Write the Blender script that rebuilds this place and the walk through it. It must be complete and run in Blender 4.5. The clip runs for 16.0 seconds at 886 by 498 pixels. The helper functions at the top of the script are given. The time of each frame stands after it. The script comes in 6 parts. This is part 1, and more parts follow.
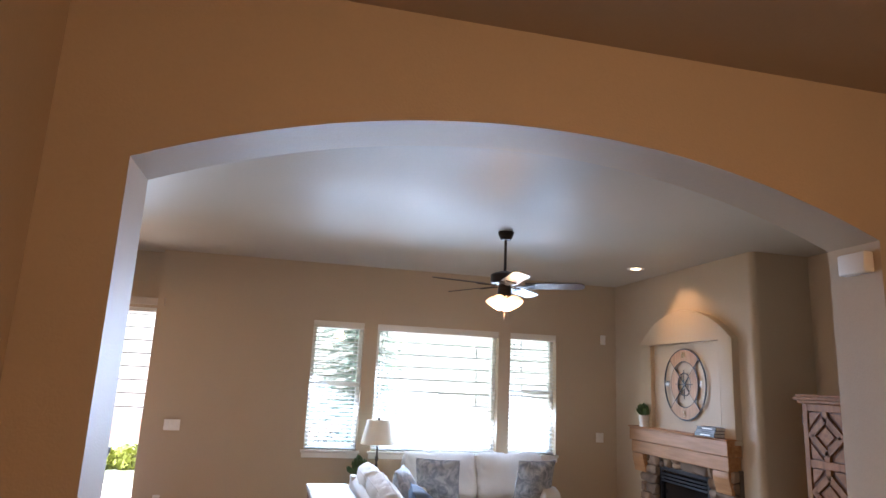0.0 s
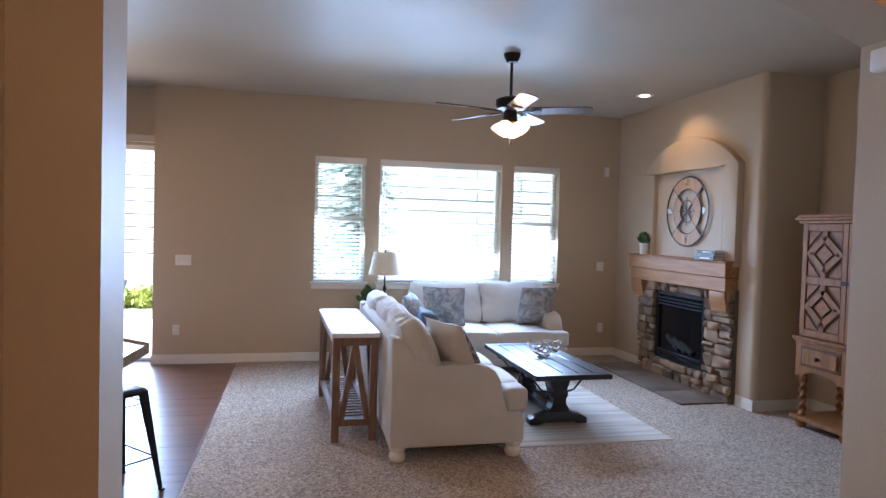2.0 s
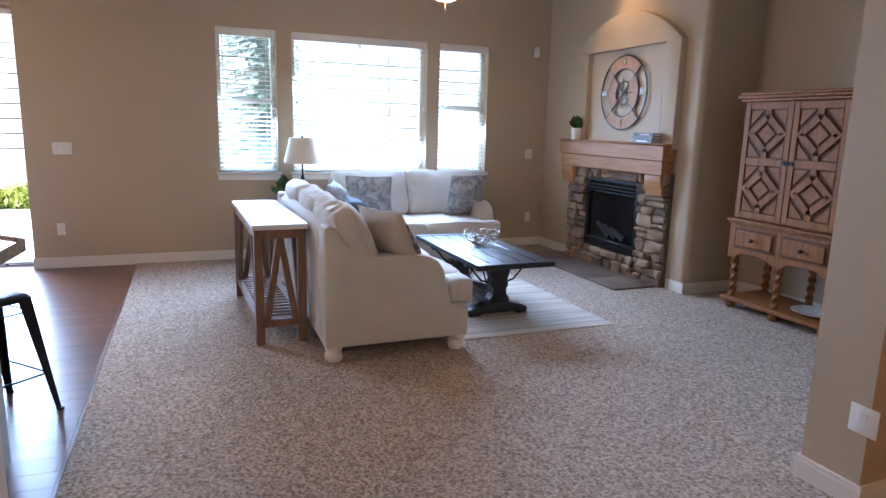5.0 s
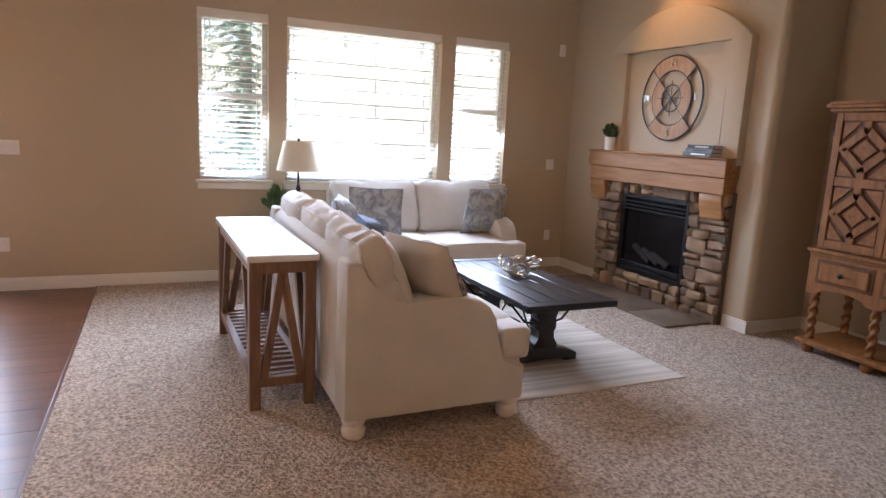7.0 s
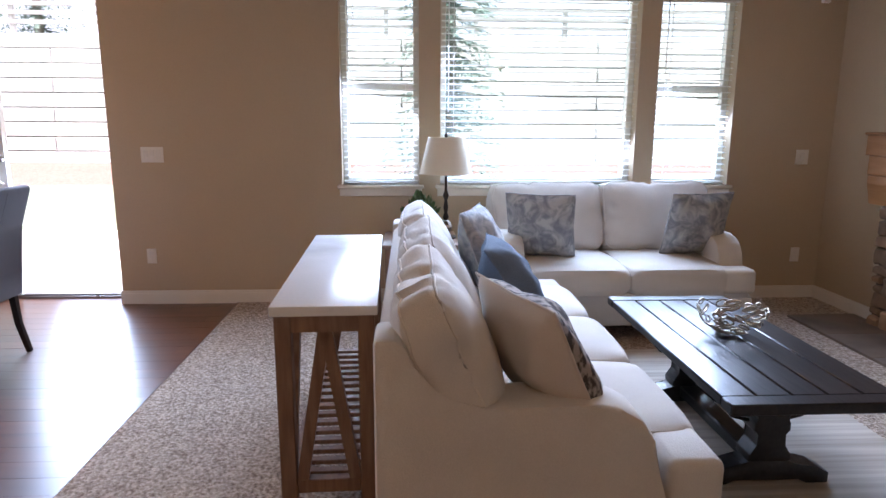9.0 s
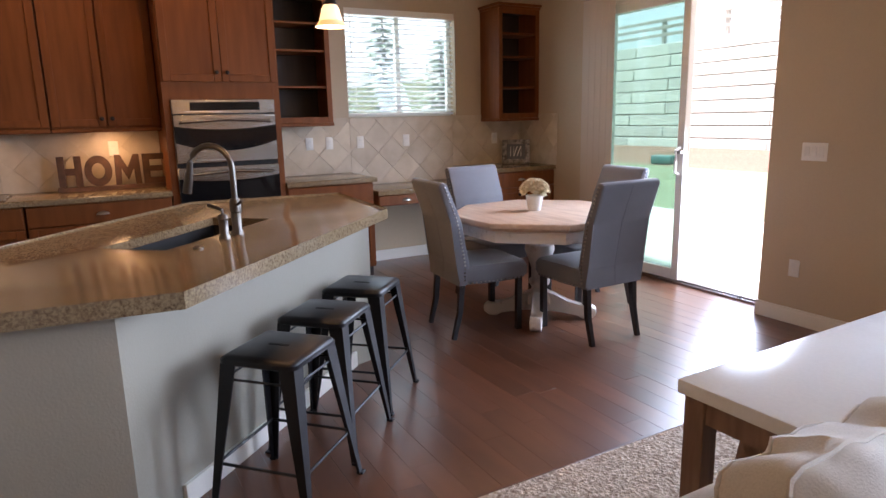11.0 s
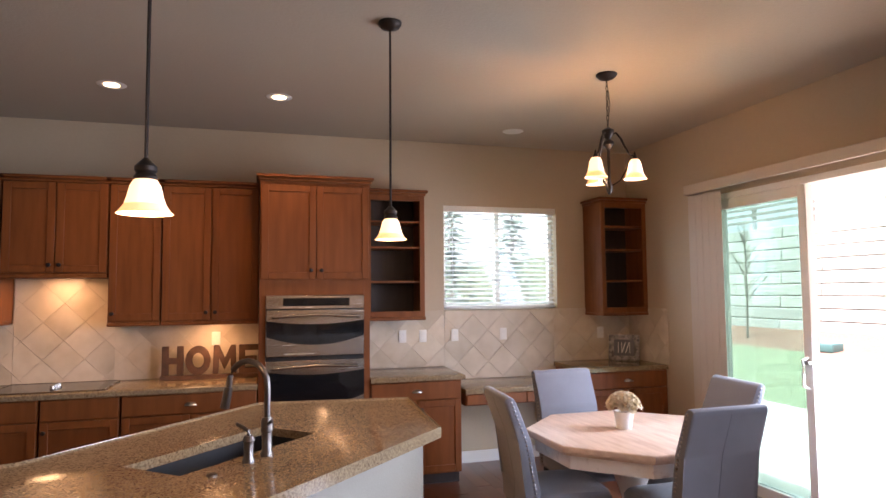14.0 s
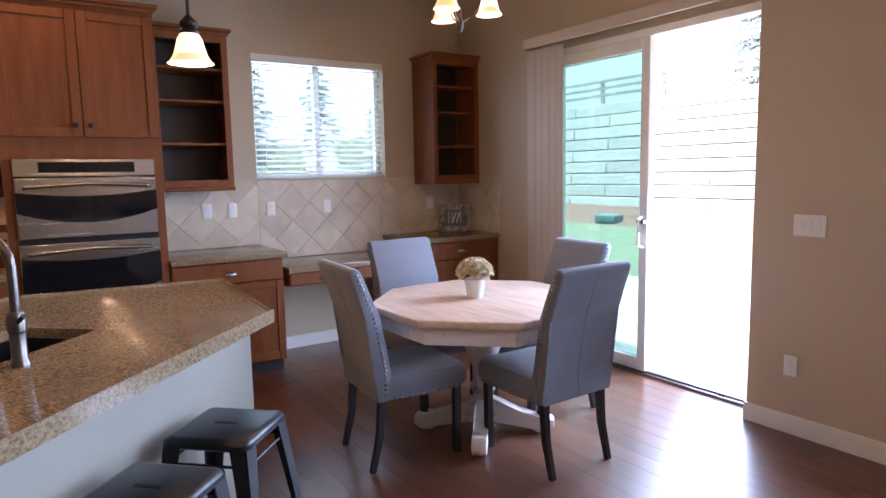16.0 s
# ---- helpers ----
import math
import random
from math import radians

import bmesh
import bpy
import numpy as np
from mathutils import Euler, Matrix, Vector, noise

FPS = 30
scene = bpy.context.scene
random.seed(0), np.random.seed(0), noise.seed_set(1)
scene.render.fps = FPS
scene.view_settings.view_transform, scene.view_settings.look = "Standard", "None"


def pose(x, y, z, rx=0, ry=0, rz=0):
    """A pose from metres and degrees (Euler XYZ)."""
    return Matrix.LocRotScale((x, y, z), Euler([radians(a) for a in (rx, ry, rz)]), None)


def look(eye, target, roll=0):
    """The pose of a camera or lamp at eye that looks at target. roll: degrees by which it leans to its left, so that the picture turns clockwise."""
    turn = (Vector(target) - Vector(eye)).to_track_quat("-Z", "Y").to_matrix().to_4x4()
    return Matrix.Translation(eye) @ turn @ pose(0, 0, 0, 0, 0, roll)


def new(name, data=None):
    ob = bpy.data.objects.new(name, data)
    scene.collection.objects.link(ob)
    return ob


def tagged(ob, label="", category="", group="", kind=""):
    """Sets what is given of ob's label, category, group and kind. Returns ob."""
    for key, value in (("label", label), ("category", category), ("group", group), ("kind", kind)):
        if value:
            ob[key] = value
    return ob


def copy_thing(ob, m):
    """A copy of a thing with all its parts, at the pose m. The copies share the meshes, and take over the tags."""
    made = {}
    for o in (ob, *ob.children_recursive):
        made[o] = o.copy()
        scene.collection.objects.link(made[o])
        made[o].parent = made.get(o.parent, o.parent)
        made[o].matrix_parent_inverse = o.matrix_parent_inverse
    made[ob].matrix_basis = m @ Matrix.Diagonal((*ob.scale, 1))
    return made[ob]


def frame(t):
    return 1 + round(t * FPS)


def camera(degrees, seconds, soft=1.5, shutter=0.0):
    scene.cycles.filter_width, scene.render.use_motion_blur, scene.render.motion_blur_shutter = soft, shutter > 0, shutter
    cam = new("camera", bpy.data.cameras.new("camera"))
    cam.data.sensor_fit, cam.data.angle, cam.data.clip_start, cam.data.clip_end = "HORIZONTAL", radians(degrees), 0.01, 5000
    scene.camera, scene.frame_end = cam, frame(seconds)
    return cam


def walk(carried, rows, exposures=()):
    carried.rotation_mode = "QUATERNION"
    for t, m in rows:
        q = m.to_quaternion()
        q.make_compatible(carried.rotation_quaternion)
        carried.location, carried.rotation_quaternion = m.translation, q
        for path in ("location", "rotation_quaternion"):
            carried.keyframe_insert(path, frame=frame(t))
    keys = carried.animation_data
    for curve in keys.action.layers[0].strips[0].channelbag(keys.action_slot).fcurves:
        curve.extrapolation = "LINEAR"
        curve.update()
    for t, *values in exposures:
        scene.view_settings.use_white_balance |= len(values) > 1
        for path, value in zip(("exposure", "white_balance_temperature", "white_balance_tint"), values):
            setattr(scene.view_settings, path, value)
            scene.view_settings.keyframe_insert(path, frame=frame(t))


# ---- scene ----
cam = camera(69.8, 16.0)
EXPOSURES = [(0.0, 2.12, 5950, 20), (2.5, 2.15, 5250, 18), (4.0, 2.2, 5300, 18), (6.5, 2.15, 5900, 20), (7.0, 2.08, 6600, 26), (7.5, 1.98, 6200, 25), (8.0, 1.96, 6000, 25), (9.0, 1.78, 6000, 24), (9.5, 1.58, 6050, 24), (10.0, 1.55, 6400, 24), (12.5, 2.15, 6600, 26), (14.5, 2.1, 6800, 29), (16.0, 1.98, 5750, 26)]
PATH = [
    (0, (0.493, 0.342, 1.746), (0.92, 2.253, 2.154), 2.7),
    (0.5, (0.458, 0.374, 1.71), (0.806, 2.313, 2.053), 2.5),
    (1, (0.474, 0.393, 1.664), (0.839, 2.348, 1.876), 2.1),
    (1.5, (0.474, 0.424, 1.615), (0.855, 2.386, 1.678), 1.9),
    (2, (0.472, 0.435, 1.581), (0.928, 2.381, 1.517), 1.6),
    (2.5, (0.431, 0.454, 1.526), (0.992, 2.366, 1.357), 1.4),
    (3, (0.405, 0.524, 1.479), (1.021, 2.407, 1.2), 1.6),
    (3.5, (0.412, 0.725, 1.459), (1.045, 2.593, 1.131), 1.7),
    (4, (0.403, 0.815, 1.454), (1.051, 2.672, 1.091), 1.4),
    (6.5, (0.406, 1.518, 1.433), (1.241, 3.299, 1.071), 2.7),
    (7, (0.385, 1.928, 1.434), (1.189, 3.724, 1.075), 2.9),
    (7.5, (0.431, 2.278, 1.392), (1.222, 4.078, 1.026), 1.9),
    (8, (0.687, 2.514, 1.401), (1.388, 4.351, 1.033), 2.5),
    (8.5, (0.987, 2.751, 1.413), (1.432, 4.66, 1.017), 1.5),
    (9, (1.21, 3.003, 1.399), (1.312, 4.962, 1.01), 0.3),
    (9.5, (1.481, 3.211, 1.394), (0.978, 5.103, 0.984), 0.1),
    (10, (1.678, 3.435, 1.389), (0.584, 5.055, 0.969), -0.4),
    (10.2, (1.72, 3.517, 1.398), (0.403, 4.96, 0.967), -1.2),
    (12.3, (1.69, 4.327, 1.467), (-0.171, 5.007, 1.192), -0.2),
    (12.5, (1.691, 4.358, 1.491), (-0.186, 5.016, 1.286), -0.3),
    (13, (1.68, 4.394, 1.549), (-0.229, 4.991, 1.526), -0.5),
    (13.5, (1.662, 4.389, 1.592), (-0.256, 4.951, 1.672), -0.6),
    (14, (1.651, 4.38, 1.625), (-0.264, 4.942, 1.757), -0.5),
    (14.5, (1.634, 4.391, 1.629), (-0.281, 4.953, 1.761), -0.3),
    (15, (1.485, 4.391, 1.569), (-0.414, 5.015, 1.651), -0.7),
    (15.5, (1.222, 4.383, 1.515), (-0.587, 5.234, 1.487), -1.1),
    (16, (0.974, 4.459, 1.465), (-0.677, 5.562, 1.229), -1.1),
]
walk(cam, [(t, look(eye, target, roll)) for t, eye, target, roll in PATH], EXPOSURES)

# ---- world, sun, exposure ----
SUN_EL, SUN_AZ = 80.0, 172.0
world = bpy.data.worlds.new("world")
scene.world = world
world.use_nodes = True
_nt = world.node_tree
_sky = _nt.nodes.new("ShaderNodeTexSky")
_sky.sky_type, _sky.sun_disc = "NISHITA", False
_sky.air_density, _sky.dust_density, _sky.ozone_density = 0.7, 4.0, 0.3
_sky.sun_elevation, _sky.sun_rotation = radians(SUN_EL), radians(SUN_AZ)
_bg = _nt.nodes["Background"]
_haze = _nt.nodes.new("ShaderNodeHueSaturation")
_haze.inputs["Saturation"].default_value, _haze.inputs["Value"].default_value = 0.35, 1.5
_nt.links.new(_sky.outputs[0], _haze.inputs["Color"])
_nt.links.new(_haze.outputs[0], _bg.inputs[0])
_bg.inputs[1].default_value = 0.14
_sun = new("sun", bpy.data.lights.new("sun", "SUN"))
_sun.data.energy, _sun.data.angle, _sun.data.color = 3.2, radians(0.6), (1.0, 0.96, 0.9)
_az = radians(SUN_AZ)
_sun.matrix_world = look((math.sin(_az) * 30, math.cos(_az) * 30, 30 * math.tan(radians(SUN_EL))), (0, 0, 0))


LAMP = 0.46


def area_light(name, eye, target, w, h, power, color, spread=180):
    lamp = bpy.data.lights.new(name, "AREA")
    lamp.shape, lamp.size, lamp.size_y, lamp.energy, lamp.color = "RECTANGLE", w, h, power * LAMP, color
    lamp.spread = radians(spread)
    ob = new(name, lamp)
    ob.matrix_world = look(eye, target)
    return ob


def bulb(name, x, y, z, power, color=(1.0, 0.61, 0.29), r=0.04):
    lamp = bpy.data.lights.new(name, "POINT")
    lamp.energy, lamp.color, lamp.shadow_soft_size = power * LAMP, color, r
    ob = new(name, lamp)
    ob.location = (x, y, z)
    return ob


def spot(name, x, y, z, tx, ty, tz, power, color=(1.0, 0.61, 0.29), size=95):
    lamp = bpy.data.lights.new(name, "SPOT")
    lamp.energy, lamp.color, lamp.shadow_soft_size, lamp.spot_size, lamp.spot_blend = power * LAMP, color, 0.05, radians(size), 0.6
    ob = new(name, lamp)
    ob.matrix_world = look((x, y, z), (tx, ty, tz))
    return ob


DAY = (0.60, 0.79, 1.0)
for _x, _w, _p in ((0.985, 0.57, 24), (2.195, 1.48, 60), (3.405, 0.58, 24)):
    area_light("daylight_window", (_x, 7.93, 1.66), (_x - 0.5, 5.4, 0.55), _w, 1.38, _p, DAY, 122)
area_light("daylight_patio_door", (-1.49, 8.06, 1.25), (-1.95, 5.6, 0.3), 0.78, 2.2, 58, DAY, 130)
area_light("daylight_kitchen_window", (-4.42, 6.7, 1.95), (0, 6.5, 1.2), 1.2, 1.0, 9, DAY)

# ---- materials ----


def mat(name, colour, rough=0.5, metal=0.0, vary=0.06, scale=6.0, fine=90.0, bump=0.05, bump_scale=None, spec=0.5, random_tint=0.0, stretch=(1, 1, 1), coat=0.0, sheen=0.0):
    m = bpy.data.materials.new(name)
    m.use_nodes = True
    nt = m.node_tree
    b = nt.nodes["Principled BSDF"]
    b.inputs["Metallic"].default_value = metal
    b.inputs["Specular IOR Level"].default_value = spec
    b.inputs["Coat Weight"].default_value = coat
    b.inputs["Sheen Weight"].default_value = sheen
    tc = nt.nodes.new("ShaderNodeTexCoord")
    mp = nt.nodes.new("ShaderNodeMapping")
    mp.inputs["Scale"].default_value = stretch
    nt.links.new(tc.outputs["Object"], mp.inputs[0])
    n1, n2 = nt.nodes.new("ShaderNodeTexNoise"), nt.nodes.new("ShaderNodeTexNoise")
    n1.inputs["Scale"].default_value, n2.inputs["Scale"].default_value = scale, fine
    n1.inputs["Detail"].default_value = n2.inputs["Detail"].default_value = 4
    nt.links.new(mp.outputs[0], n1.inputs["Vector"])
    nt.links.new(mp.outputs[0], n2.inputs["Vector"])
    add = nt.nodes.new("ShaderNodeMath")
    add.operation = "ADD"
    nt.links.new(n1.outputs["Fac"], add.inputs[0])
    nt.links.new(n2.outputs["Fac"], add.inputs[1])
    last = add.outputs[0]
    if random_tint:
        oi = nt.nodes.new("ShaderNodeObjectInfo")
        mul = nt.nodes.new("ShaderNodeMath")
        mul.operation, mul.inputs[1].default_value = "MULTIPLY_ADD", random_tint / max(vary, 1e-3)
        nt.links.new(oi.outputs["Random"], mul.inputs[0])
        sub = nt.nodes.new("ShaderNodeMath")
        sub.operation, sub.inputs[1].default_value = "SUBTRACT", 0.5 * random_tint / max(vary, 1e-3)
        nt.links.new(last, sub.inputs[0])
        nt.links.new(sub.outputs[0], mul.inputs[2])
        last = mul.outputs[0]
    mr = nt.nodes.new("ShaderNodeMapRange")
    mr.clamp = False
    mr.inputs["From Min"].default_value, mr.inputs["From Max"].default_value = 0.5, 1.5
    mr.inputs["To Min"].default_value, mr.inputs["To Max"].default_value = 1 - 2 * vary, 1 + 2 * vary
    nt.links.new(last, mr.inputs["Value"])
    vm = nt.nodes.new("ShaderNodeVectorMath")
    vm.operation = "SCALE"
    vm.inputs[0].default_value = colour
    nt.links.new(mr.outputs[0], vm.inputs["Scale"])
    nt.links.new(vm.outputs[0], b.inputs["Base Color"])
    rr = nt.nodes.new("ShaderNodeMapRange")
    rr.inputs["From Min"].default_value, rr.inputs["From Max"].default_value = 0.3, 0.7
    rr.inputs["To Min"].default_value, rr.inputs["To Max"].default_value = max(rough - 0.06, 0.02), min(rough + 0.06, 1)
    nt.links.new(n1.outputs["Fac"], rr.inputs["Value"])
    nt.links.new(rr.outputs[0], b.inputs["Roughness"])
    if bump:
        bp = nt.nodes.new("ShaderNodeBump")
        bp.inputs["Strength"].default_value, bp.inputs["Distance"].default_value = 1.0, bump * 0.01
        src = n2
        if bump_scale:
            src = nt.nodes.new("ShaderNodeTexNoise")
            src.inputs["Scale"].default_value, src.inputs["Detail"].default_value = bump_scale, 3
            nt.links.new(mp.outputs[0], src.inputs["Vector"])
        nt.links.new(src.outputs["Fac"], bp.inputs["Height"])
        nt.links.new(bp.outputs[0], b.inputs["Normal"])
    return m


def two_tone(name, dark, light, rough, scale, stretch=(1, 1, 1), lo=0.4, hi=0.6, bump=0.05, detail=8.0, random_tint=0.0, spec=0.5, distort=0.0, coat=0.0):
    """Dark and light tones mixed by a noise, with a shift per object and a fine relief."""
    m = bpy.data.materials.new(name)
    m.use_nodes = True
    nt = m.node_tree
    b = nt.nodes["Principled BSDF"]
    b.inputs["Specular IOR Level"].default_value = spec
    b.inputs["Roughness"].default_value = rough
    b.inputs["Coat Weight"].default_value = coat
    tc, mp = nt.nodes.new("ShaderNodeTexCoord"), nt.nodes.new("ShaderNodeMapping")
    mp.inputs["Scale"].default_value = stretch
    nt.links.new(tc.outputs["Object"], mp.inputs[0])
    oi = nt.nodes.new("ShaderNodeObjectInfo")
    sc = nt.nodes.new("ShaderNodeMath")
    sc.operation, sc.inputs[1].default_value = "MULTIPLY", 37.0
    nt.links.new(oi.outputs["Random"], sc.inputs[0])
    n = nt.nodes.new("ShaderNodeTexNoise")
    n.noise_dimensions = "4D"
    n.inputs["Scale"].default_value, n.inputs["Detail"].default_value, n.inputs["Distortion"].default_value = scale, detail, distort
    nt.links.new(mp.outputs[0], n.inputs["Vector"])
    nt.links.new(sc.outputs[0], n.inputs["W"])
    mr = nt.nodes.new("ShaderNodeMapRange")
    mr.inputs["From Min"].default_value, mr.inputs["From Max"].default_value = lo, hi
    nt.links.new(n.outputs["Fac"], mr.inputs["Value"])
    mix = nt.nodes.new("ShaderNodeMix")
    mix.data_type = "RGBA"
    mix.inputs[6].default_value, mix.inputs[7].default_value = (*dark, 1), (*light, 1)
    nt.links.new(mr.outputs[0], mix.inputs[0])
    vm = nt.nodes.new("ShaderNodeVectorMath")
    vm.operation = "SCALE"
    nt.links.new(mix.outputs[2], vm.inputs[0])
    tint = nt.nodes.new("ShaderNodeMapRange")
    tint.inputs["To Min"].default_value, tint.inputs["To Max"].default_value = 1 - random_tint, 1 + random_tint
    nt.links.new(oi.outputs["Random"], tint.inputs["Value"])
    nt.links.new(tint.outputs[0], vm.inputs["Scale"])
    nt.links.new(vm.outputs[0], b.inputs["Base Color"])
    if bump:
        bp = nt.nodes.new("ShaderNodeBump")
        bp.inputs["Strength"].default_value, bp.inputs["Distance"].default_value = 1.0, bump * 0.01
        nt.links.new(n.outputs["Fac"], bp.inputs["Height"])
        nt.links.new(bp.outputs[0], b.inputs["Normal"])
    return m


def glow(name, colour, strength):
    m = bpy.data.materials.new(name)
    m.use_nodes = True
    b = m.node_tree.nodes["Principled BSDF"]
    b.inputs["Base Color"].default_value = (0.85, 0.8, 0.7, 1)
    b.inputs["Roughness"].default_value = 0.4
    b.inputs["Emission Color"].default_value = (*colour, 1)
    b.inputs["Emission Strength"].default_value = strength * LAMP
    return m


def glass(name, tint, rough=0.0, haze=0.008):
    m = bpy.data.materials.new(name)
    m.use_nodes = True
    nt = m.node_tree
    nt.nodes.remove(nt.nodes["Principled BSDF"])
    tr, gl, mx = nt.nodes.new("ShaderNodeBsdfTransparent"), nt.nodes.new("ShaderNodeBsdfGlossy"), nt.nodes.new("ShaderNodeMixShader")
    tr.inputs[0].default_value = (*tint, 1)
    gl.inputs["Roughness"].default_value = rough
    mx.inputs[0].default_value = 0.07
    # a little pale translucent imitates glare that washes out the view, not dirt
    glare, glare_mix = nt.nodes.new("ShaderNodeBsdfTranslucent"), nt.nodes.new("ShaderNodeMixShader")
    glare.inputs[0].default_value = (0.78, 0.90, 0.92, 1)
    glare_mix.inputs[0].default_value = haze
    nt.links.new(tr.outputs[0], glare_mix.inputs[1])
    nt.links.new(glare.outputs[0], glare_mix.inputs[2])
    nt.links.new(glare_mix.outputs[0], mx.inputs[1])
    nt.links.new(gl.outputs[0], mx.inputs[2])
    nt.links.new(mx.outputs[0], nt.nodes["Material Output"].inputs[0])
    return m


M_WALL = mat("tan_wall_paint", (0.475, 0.378, 0.263), 0.55, vary=0.02, scale=1.5, fine=60, bump=0.12, bump_scale=110, spec=0.35)
M_CEIL = mat("ceiling_paint", (0.43, 0.365, 0.28), 0.55, vary=0.02, scale=1.2, fine=50, bump=0.15, bump_scale=60, spec=0.28)
M_TRIM = mat("white_trim_paint", (0.74, 0.70, 0.63), 0.35, vary=0.02, bump=0.01)
M_BLIND = mat("white_blind_slat", (0.86, 0.86, 0.85), 0.4, vary=0.02, bump=0)
_nt = M_BLIND.node_tree
_thin, _both = _nt.nodes.new("ShaderNodeBsdfTranslucent"), _nt.nodes.new("ShaderNodeMixShader")
_thin.inputs[0].default_value, _both.inputs[0].default_value = (0.84, 0.84, 0.82, 1), 0.4
_nt.links.new(_nt.nodes["Principled BSDF"].outputs[0], _both.inputs[1])
_nt.links.new(_thin.outputs[0], _both.inputs[2])
_nt.links.new(_both.outputs[0], _nt.nodes["Material Output"].inputs[0])
M_FRAME = mat("window_vinyl", (0.72, 0.70, 0.64), 0.4, vary=0.02, bump=0)
M_CARPET = two_tone("carpet_pile", (0.25, 0.185, 0.14), (0.66, 0.555, 0.46), 0.95, 68.0, lo=0.33, hi=0.67, bump=2.6, detail=2, spec=0.1)
M_FLOOR = two_tone("dark_cherry_floorboard", (0.080, 0.030, 0.016), (0.155, 0.060, 0.030), 0.31, 1.8, (0.8, 4.0, 4.0), 0.27, 0.73, bump=0.012, random_tint=0.2, distort=0.6, spec=0.75)
M_FABRIC = mat("cream_linen_upholstery", (0.585, 0.555, 0.51), 0.92, vary=0.06, scale=5, fine=260, bump=0.10, spec=0.12, sheen=0.1)
M_GREYFAB = mat("grey_linen_upholstery", (0.15, 0.155, 0.175), 0.9, vary=0.06, scale=7, fine=300, bump=0.08, spec=0.15, sheen=0.3)
M_PATTERN = two_tone("blue_grey_damask_fabric", (0.20, 0.215, 0.235), (0.41, 0.41, 0.405), 0.9, 11.0, lo=0.38, hi=0.62, bump=0.1, detail=5, distort=1.6, spec=0.1)
M_BLUE = mat("slate_blue_knit", (0.11, 0.145, 0.20), 0.95, vary=0.12, scale=9, fine=160, bump=0.3, spec=0.1)
M_OATMEAL = mat("oatmeal_linen", (0.58, 0.53, 0.48), 0.92, vary=0.05, fine=280, bump=0.1, spec=0.1)
M_DARKFAB = two_tone("dark_embroidered_fabric", (0.07, 0.06, 0.06), (0.35, 0.31, 0.28), 0.9, 30.0, lo=0.45, hi=0.55, detail=4, spec=0.1)
M_CONSOLE = two_tone("weathered_brown_wood", (0.15, 0.080, 0.047), (0.24, 0.142, 0.088), 0.5, 7.0, (8, 8, 0.9), 0.3, 0.7, bump=0.08)
M_WHITETOP = mat("white_stone_tabletop", (0.72, 0.72, 0.71), 0.22, vary=0.03, scale=3, bump=0)
M_BLACKWOOD = two_tone("distressed_black_wood", (0.007, 0.007, 0.009), (0.022, 0.020, 0.020), 0.3, 6.0, (9, 1, 9), 0.35, 0.75, bump=0.12)
M_RUG = two_tone("cream_woven_rug", (0.44, 0.39, 0.335), (0.62, 0.57, 0.50), 0.95, 6.0, (0.12, 4.5, 1), 0.38, 0.62, bump=0.5, spec=0.1)
M_OAK = two_tone("honey_oak", (0.27, 0.118, 0.040), (0.42, 0.210, 0.085), 0.5, 4.5, (7, 0.7, 7), 0.3, 0.7, bump=0.05, spec=0.3)
M_SECTOR = two_tone("pale_driftwood", (0.34, 0.19, 0.095), (0.50, 0.31, 0.18), 0.6, 5.0, (1, 7, 7), 0.3, 0.7, bump=0.05)
M_ARMOIRE = two_tone("antiqued_pine", (0.175, 0.066, 0.017), (0.29, 0.122, 0.036), 0.55, 5.0, (7, 7, 0.8), 0.3, 0.7, bump=0.08, spec=0.28)
# darker pine tone for the grounds behind door panels and drawer fronts
M_ARMDARK = two_tone("antiqued_pine_dark", (0.075, 0.029, 0.010), (0.14, 0.058, 0.020), 0.55, 6.0, (7, 7, 0.8), 0.3, 0.7, bump=0.05, spec=0.28)
M_CHERRY = two_tone("cherry_cabinet_wood", (0.140, 0.042, 0.010), (0.205, 0.064, 0.0165), 0.48, 3.5, (6, 6, 0.6), 0.3, 0.7, bump=0.03, spec=0.25)
# cherry wood with the shade of shelf insides and plinths put into its colour
M_CHERRYSHADE = two_tone("shaded_cherry_wood", (0.018, 0.011, 0.009), (0.034, 0.021, 0.017), 0.5, 3.5, (6, 6, 0.6), 0.3, 0.7, bump=0.02)
M_GRANITE = two_tone("gold_granite", (0.095, 0.058, 0.031), (0.275, 0.20, 0.115), 0.13, 110.0, lo=0.32, hi=0.60, bump=0, detail=7, distort=0.5)
M_STEEL = mat("stainless_steel", (0.46, 0.43, 0.40), 0.22, metal=1.0, vary=0.03, scale=2, fine=60, bump=0.01, stretch=(1, 1, 20))
M_BLACKGLASS = mat("black_oven_glass", (0.008, 0.008, 0.009), 0.06, vary=0.0, bump=0, spec=0.6)
M_BLACKMETAL = mat("black_metal", (0.014, 0.014, 0.016), 0.38, metal=0.4, vary=0.08, bump=0.01)
M_BRONZE = mat("oil_rubbed_bronze", (0.035, 0.026, 0.021), 0.42, metal=0.7, vary=0.1, bump=0.02)
M_NICKEL = mat("brushed_nickel", (0.33, 0.31, 0.29), 0.3, metal=1.0, vary=0.04, bump=0)
M_TILE = two_tone("travertine_tile", (0.46, 0.37, 0.26), (0.62, 0.53, 0.41), 0.45, 5.0, lo=0.3, hi=0.7, bump=0.06, random_tint=0.09)
M_GROUT = mat("sand_grout", (0.51, 0.425, 0.315), 0.9, vary=0.05, bump=0.03)
